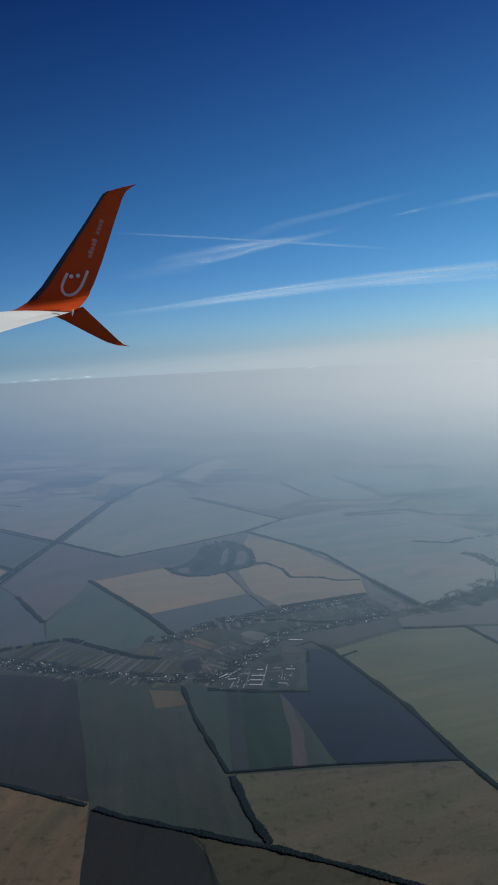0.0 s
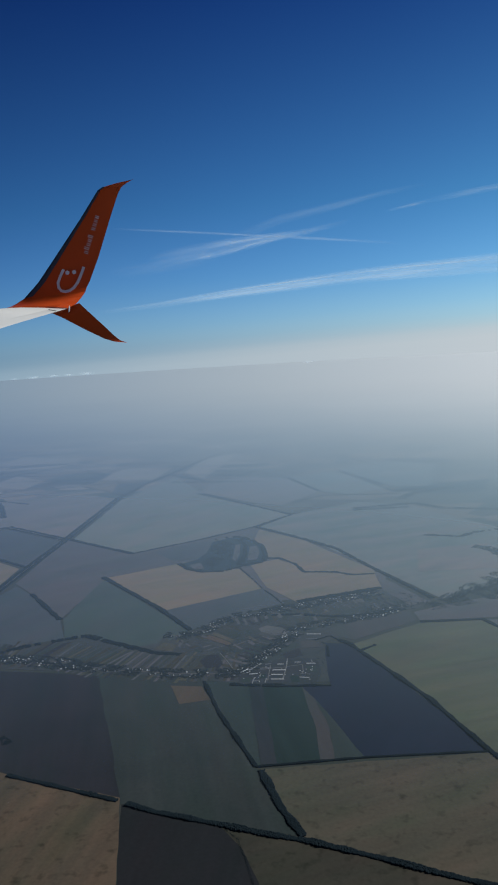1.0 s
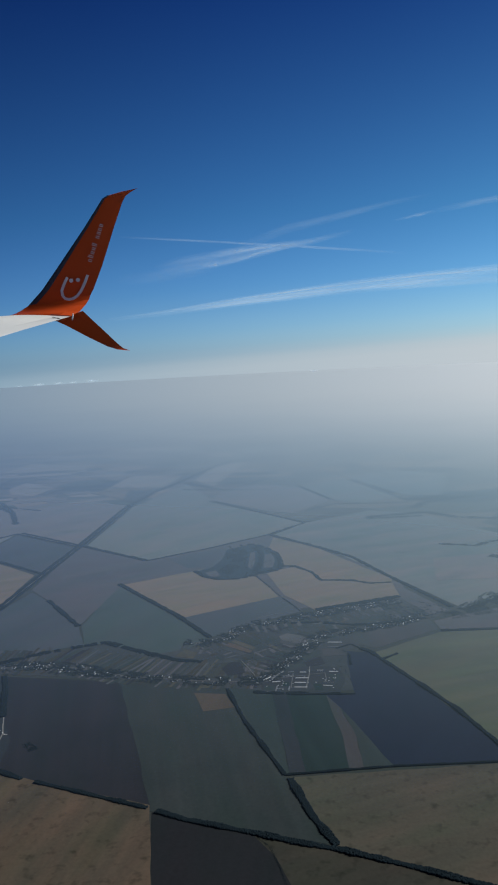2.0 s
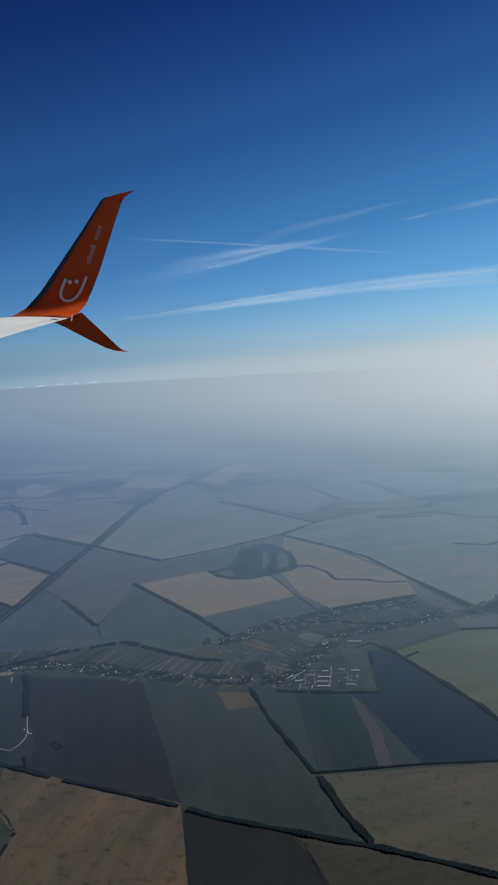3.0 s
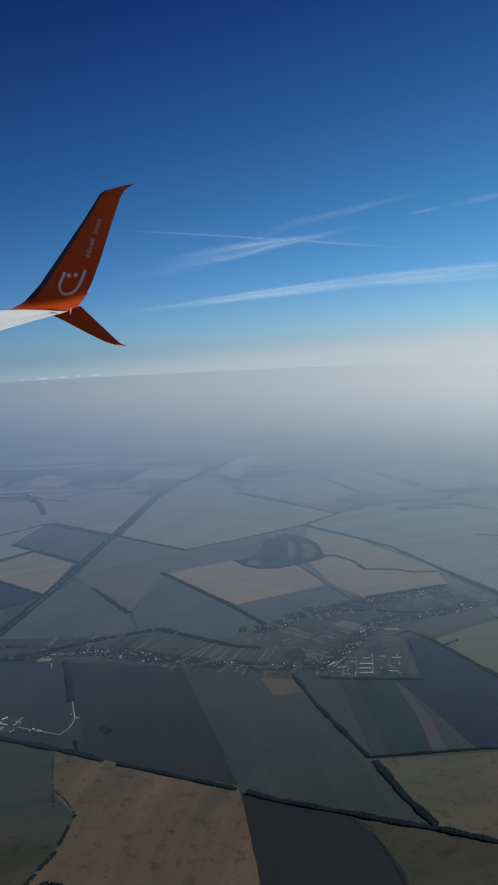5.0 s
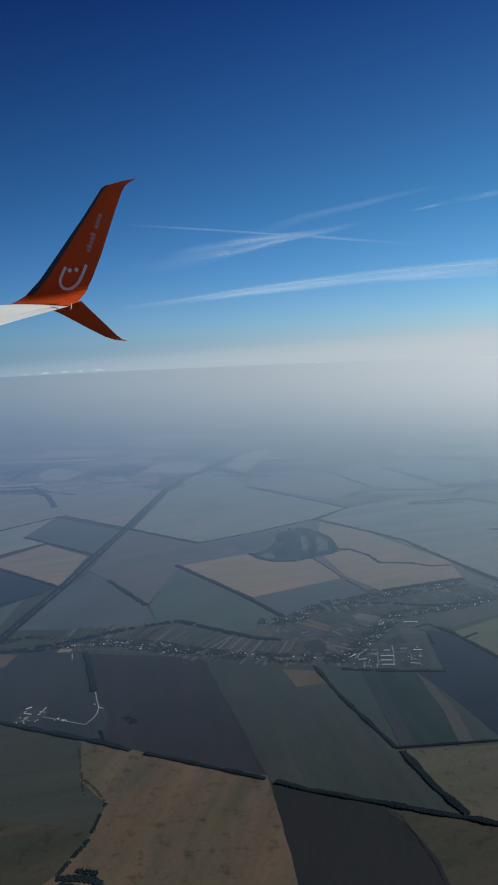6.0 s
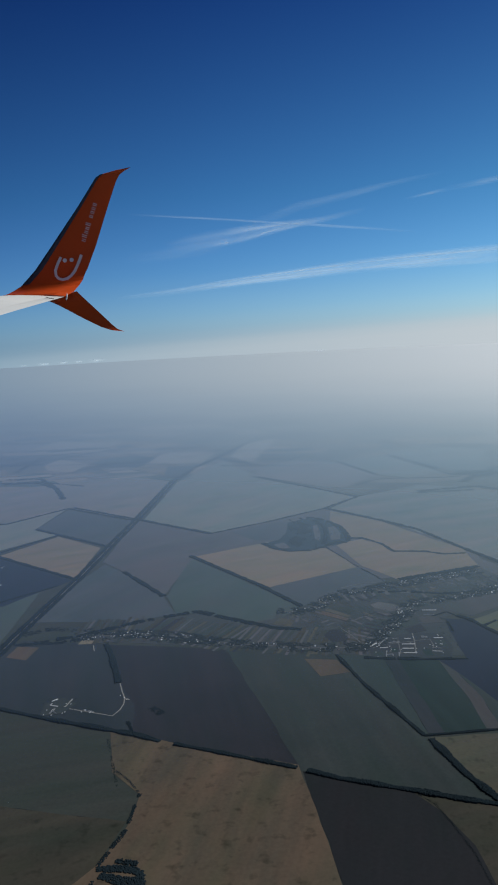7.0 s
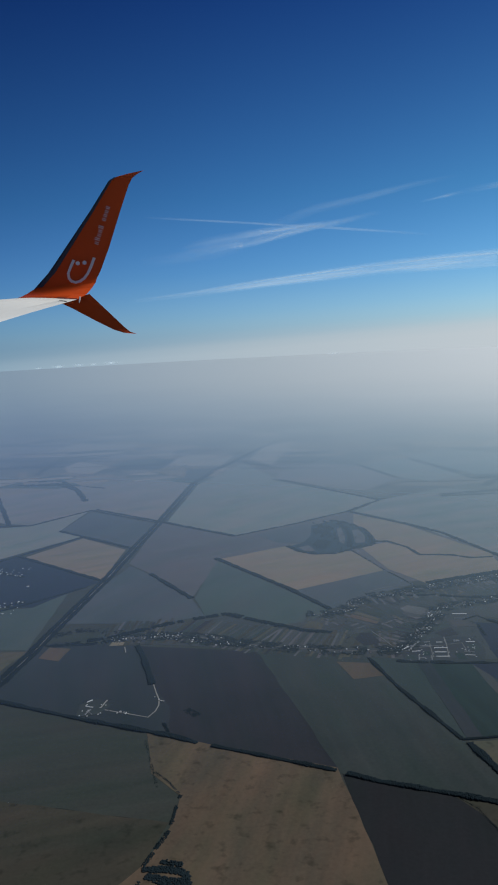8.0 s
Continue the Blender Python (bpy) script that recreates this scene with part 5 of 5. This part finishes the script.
def loft(sections, lo=0, hi=None, cap=True):
    """Sections: leading edge, trailing edge, way of the upper side, half thickness."""
    bm = bmesh.new()
    rings = []
    for lead, trail, up, thick in sections:
        lead, trail, up = Vector(lead), Vector(trail), Vector(up).normalized()
        rings.append([bm.verts.new(lead + (trail - lead) * c + up * (t * thick)) for c, t in FOIL])
    for a, b in zip(rings, rings[1:]):
        for i in range(len(FOIL)):
            j = (i + 1) % len(FOIL)
            bm.faces.new((a[i], a[j], b[j], b[i])).material_index = 1 if i in (5, 6) else 0
    if cap:
        bm.faces.new(rings[0][::-1])
        bm.faces.new(rings[-1])
    bmesh.ops.recalc_face_normals(bm, faces=bm.faces)
    for f in bm.faces:
        f.smooth = len(f.verts) == 4 and f.material_index == 0
        f.material_index = 0
    return bm


wing = new("aircraft_wing")
tagged(wing, "white airliner wing tip with an orange-red split winglet", "aircraft wing")
WING_BASE = Vector((-4.192, 15.000, 0.950))
wing.matrix_basis = pose(-4.1448, 16.1338, 1.1247, -0.811, 2.867, -1.134)


def wing_part(name, bm, material, label="", parent=None):
    bm.transform(Matrix.Translation(-WING_BASE))
    return part(name, bm, material, parent or wing, label)


wing_part("wing_panel", loft([((-6.787, 11.50, 0.547), (-5.210, 11.50, 0.079), (0, -0.25, 1), 0.12),
                              ((-5.425, 13.20, 0.794), (-4.104, 13.20, 0.624), (0, -0.25, 1), 0.08),
                              ((-4.728, 14.25, 0.931), (-3.472, 14.25, 0.927), (0, -0.25, 1), 0.05)]),
          WHITE, "white painted outer wing")
UPPER = [((-4.728, 14.25, 0.931), (-3.477, 14.27, 0.928), (0, -0.35, 1), 0.050),
         ((-4.759, 14.62, 0.971), (-3.383, 14.64, 1.046), (0, -0.42, 1), 0.050),
         ((-4.780, 14.90, 1.013), (-3.328, 14.92, 1.197), (0, -0.5, 0.9), 0.050),
         ((-4.703, 15.03, 1.077), (-3.285, 15.05, 1.308), (0.02, -0.9, 0.5), 0.050),
         ((-4.552, 15.08, 1.183), (-3.264, 15.10, 1.403), (0.03, -1, 0.2), 0.050),
         ((-4.255, 15.10, 1.504), (-3.201, 15.12, 1.530), (0.03, -1, 0.12), 0.050),
         ((-3.958, 15.13, 1.928), (-3.020, 15.15, 1.999), (0.03, -1, 0.1), 0.045),
         ((-3.368, 15.20, 2.783), (-2.771, 15.22, 2.787), (0.03, -1, 0.1), 0.035),
         ((-3.009, 15.27, 3.355), (-2.610, 15.29, 3.282), (0.03, -1, 0.1), 0.025),
         ((-2.905, 15.28, 3.424), (-2.539, 15.30, 3.418), (0.03, -1, 0.1), 0.020),
         ((-2.616, 15.29, 3.505), (-2.435, 15.31, 3.498), (0.03, -1, 0.1), 0.012),
         ((-2.305, 15.30, 3.568), (-2.284, 15.32, 3.584), (0.03, -1, 0.1), 0.003)]
upper_winglet = wing_part("upper_winglet", loft(UPPER), PAINT, "orange-red upper winglet curving up from the tip")
LOWER = [((-3.964, 14.93, 0.879), (-3.401, 14.97, 1.075), (0.3, 0.6, 0.7), 0.040),
         ((-3.766, 15.05, 0.781), (-3.246, 15.09, 0.909), (0.3, 0.6, 0.7), 0.035),
         ((-3.316, 15.20, 0.530), (-2.968, 15.24, 0.625), (0.3, 0.6, 0.7), 0.025),
         ((-2.986, 15.30, 0.362), (-2.766, 15.34, 0.416), (0.3, 0.6, 0.7), 0.018),
         ((-2.782, 15.35, 0.297), (-2.657, 15.39, 0.321), (0.3, 0.6, 0.7), 0.010),
         ((-2.540, 15.40, 0.274), (-2.523, 15.44, 0.274), (0.3, 0.6, 0.7), 0.003)]
wing_part("lower_winglet", loft(LOWER), PAINT, "orange-red lower winglet pointing down")


def nose_strip(sections, chord, proud):
    """The bare metal strip wrapped round the leading edge."""
    bm = bmesh.new()
    rings = []
    for lead, trail, up, thick in sections:
        lead, trail, up = Vector(lead), Vector(trail), Vector(up).normalized()
        ahead = (lead - trail).normalized()
        side = [(chord, 0.45), (chord * 0.5, 0.38), (0.02, 0.22), (0.0, 0.0), (0.02, -0.25), (chord * 0.5, -0.42), (chord, -0.55)]
        rings.append([bm.verts.new(lead + (trail - lead) * c + up * (t * thick + (proud if t > 0 else -proud)) + ahead * proud) for c, t in side])
    for a, b in zip(rings, rings[1:]):
        for i in range(len(a) - 1):
            bm.faces.new((a[i], a[i + 1], b[i + 1], b[i]))
    for f in bm.faces:
        f.smooth = True
    return bm


wing_part("leading_edge", nose_strip(UPPER[4:10], 0.15, 0.012), EDGE, "dark bare-metal leading edge")


def on_face(x, z, proud=0.012):
    """A place just off the inner face of the upper winglet."""
    zs = [s[0][2] for s in UPPER[4:]]
    y = float(np.interp(z, zs, [s[0][1] for s in UPPER[4:]]))
    t = float(np.interp(z, zs, [s[3] for s in UPPER[4:]]))
    return Vector((x, y - t - proud, z))


def stroke(points, width):
    """A painted line through points on the winglet, with a little body."""
    bm = bmesh.new()
    rows = []
    for i, p in enumerate(points):
        a, b = points[max(i - 1, 0)], points[min(i + 1, len(points) - 1)]
        d = Vector((b[0] - a[0], b[1] - a[1])).normalized()
        n = Vector((-d.y, d.x)) * width / 2
        rows.append([bm.verts.new(on_face(p[0] + n.x * s, p[1] + n.y * s) + Vector((0, dy, 0))) for s, dy in ((1, 0), (-1, 0), (-1, 0.01), (1, 0.01))])
    for a, b in zip(rows, rows[1:]):
        for i in range(4):
            j = (i + 1) % 4
            bm.faces.new((a[i], a[j], b[j], b[i]))
    bm.faces.new(rows[0])
    bm.faces.new(rows[-1][::-1])
    bmesh.ops.recalc_face_normals(bm, faces=bm.faces)
    return bm


def disc(x, z, r):
    bm = bmesh.new()
    rings = [[bm.verts.new(on_face(x + r * math.cos(a), z + r * math.sin(a)) + Vector((0, dy, 0))) for a in (k * math.tau / 14 for k in range(14))] for dy in (0, 0.01)]
    bm.faces.new(rings[0])
    bm.faces.new(rings[1][::-1])
    for i in range(14):
        j = (i + 1) % 14
        bm.faces.new((rings[0][j], rings[0][i], rings[1][i], rings[1][j]))
    bmesh.ops.recalc_face_normals(bm, faces=bm.faces)
    return bm


CURVE = [(-3.722, 1.761), (-3.790, 1.620), (-3.838, 1.490), (-3.825, 1.390), (-3.770, 1.328), (-3.690, 1.310), (-3.600, 1.330), (-3.514, 1.392), (-3.445, 1.480), (-3.395, 1.580), (-3.345, 1.700), (-3.305, 1.807)]
wing_part("painted_curve", stroke(CURVE, 0.055), MARK, "pale grey painted curve", upper_winglet)
for x, z in ((-3.644, 1.693), (-3.505, 1.705)):
    wing_part("painted_dot", disc(x, z, 0.042), MARK, "pale grey painted dot", upper_winglet)
# the operator's mark, as plain bars of its size
LETTERING = plain("faded_lettering", (0.60, 0.50, 0.48), 0.5, 0.4, 0.05, 3.0)
foot_a, foot_b = Vector((-3.225, 2.060)), Vector((-2.985, 2.800))
up_line = Vector((-(foot_b - foot_a).y, (foot_b - foot_a).x)).normalized() * -1
for k in range(10):
    if k == 5:
        continue
    base_at = foot_a.lerp(foot_b, k / 9.4 + 0.015)
    tall = 0.105 if k in (1, 4) else 0.078
    for shift in (0.0, 0.034):
        spot = base_at + (foot_b - foot_a).normalized() * shift
        wing_part("painted_bar", stroke([tuple(spot), tuple(spot + up_line * tall * -1)], 0.015), LETTERING, "pale grey painted bar", upper_winglet)

# dark seams where the wing meets the winglet and along the aileron's end
SEAM = plain("dark_seam", (0.03, 0.03, 0.035), 0.6, 0.3, 0.1, 3.0)


def seam(a, b, wide):
    bm = bmesh.new()
    a, b = Vector(a), Vector(b)
    side = (b - a).cross(Vector((0, -0.25, 1))).normalized() * wide / 2
    up = Vector((0, -0.25, 1)).normalized() * 0.008
    low = [bm.verts.new(p) for p in (a - side, b - side, b + side, a + side)]
    top = [bm.verts.new(p + up) for p in (a - side, b - side, b + side, a + side)]
    bm.faces.new(low[::-1])
    bm.faces.new(top)
    for i in range(4):
        j = (i + 1) % 4
        bm.faces.new((low[i], low[j], top[j], top[i]))
    return bm


wing_part("tip_seam", seam((-3.86, 14.24, 0.955), (-3.475, 14.24, 0.930), 0.018), SEAM, "dark seam at the winglet root")
wing_part("aileron_seam", seam((-3.78, 14.02, 0.895), (-3.63, 14.02, 0.868), 0.014), SEAM, "dark seam at the aileron's end")

# tip light and its fairing
bm = bmesh.new()
bmesh.ops.create_uvsphere(bm, u_segments=12, v_segments=8, radius=0.04)
bm.transform(pose(-3.42, 14.18, 0.915, 0, 8, 0) @ Matrix.Diagonal((0.38, 0.5, 1.7, 1)))
wing_part("tip_light", bm, LAMP_GLASS, "clear tip light lens")
bm = bmesh.new()
bmesh.ops.create_uvsphere(bm, u_segments=12, v_segments=8, radius=0.09)
bm.transform(pose(-3.74, 14.15, 0.86, 0, 0, 8) @ Matrix.Diagonal((2.2, 0.6, 0.35, 1)))
wing_part("tip_fairing", bm, PAINT, "dark red tip fairing")
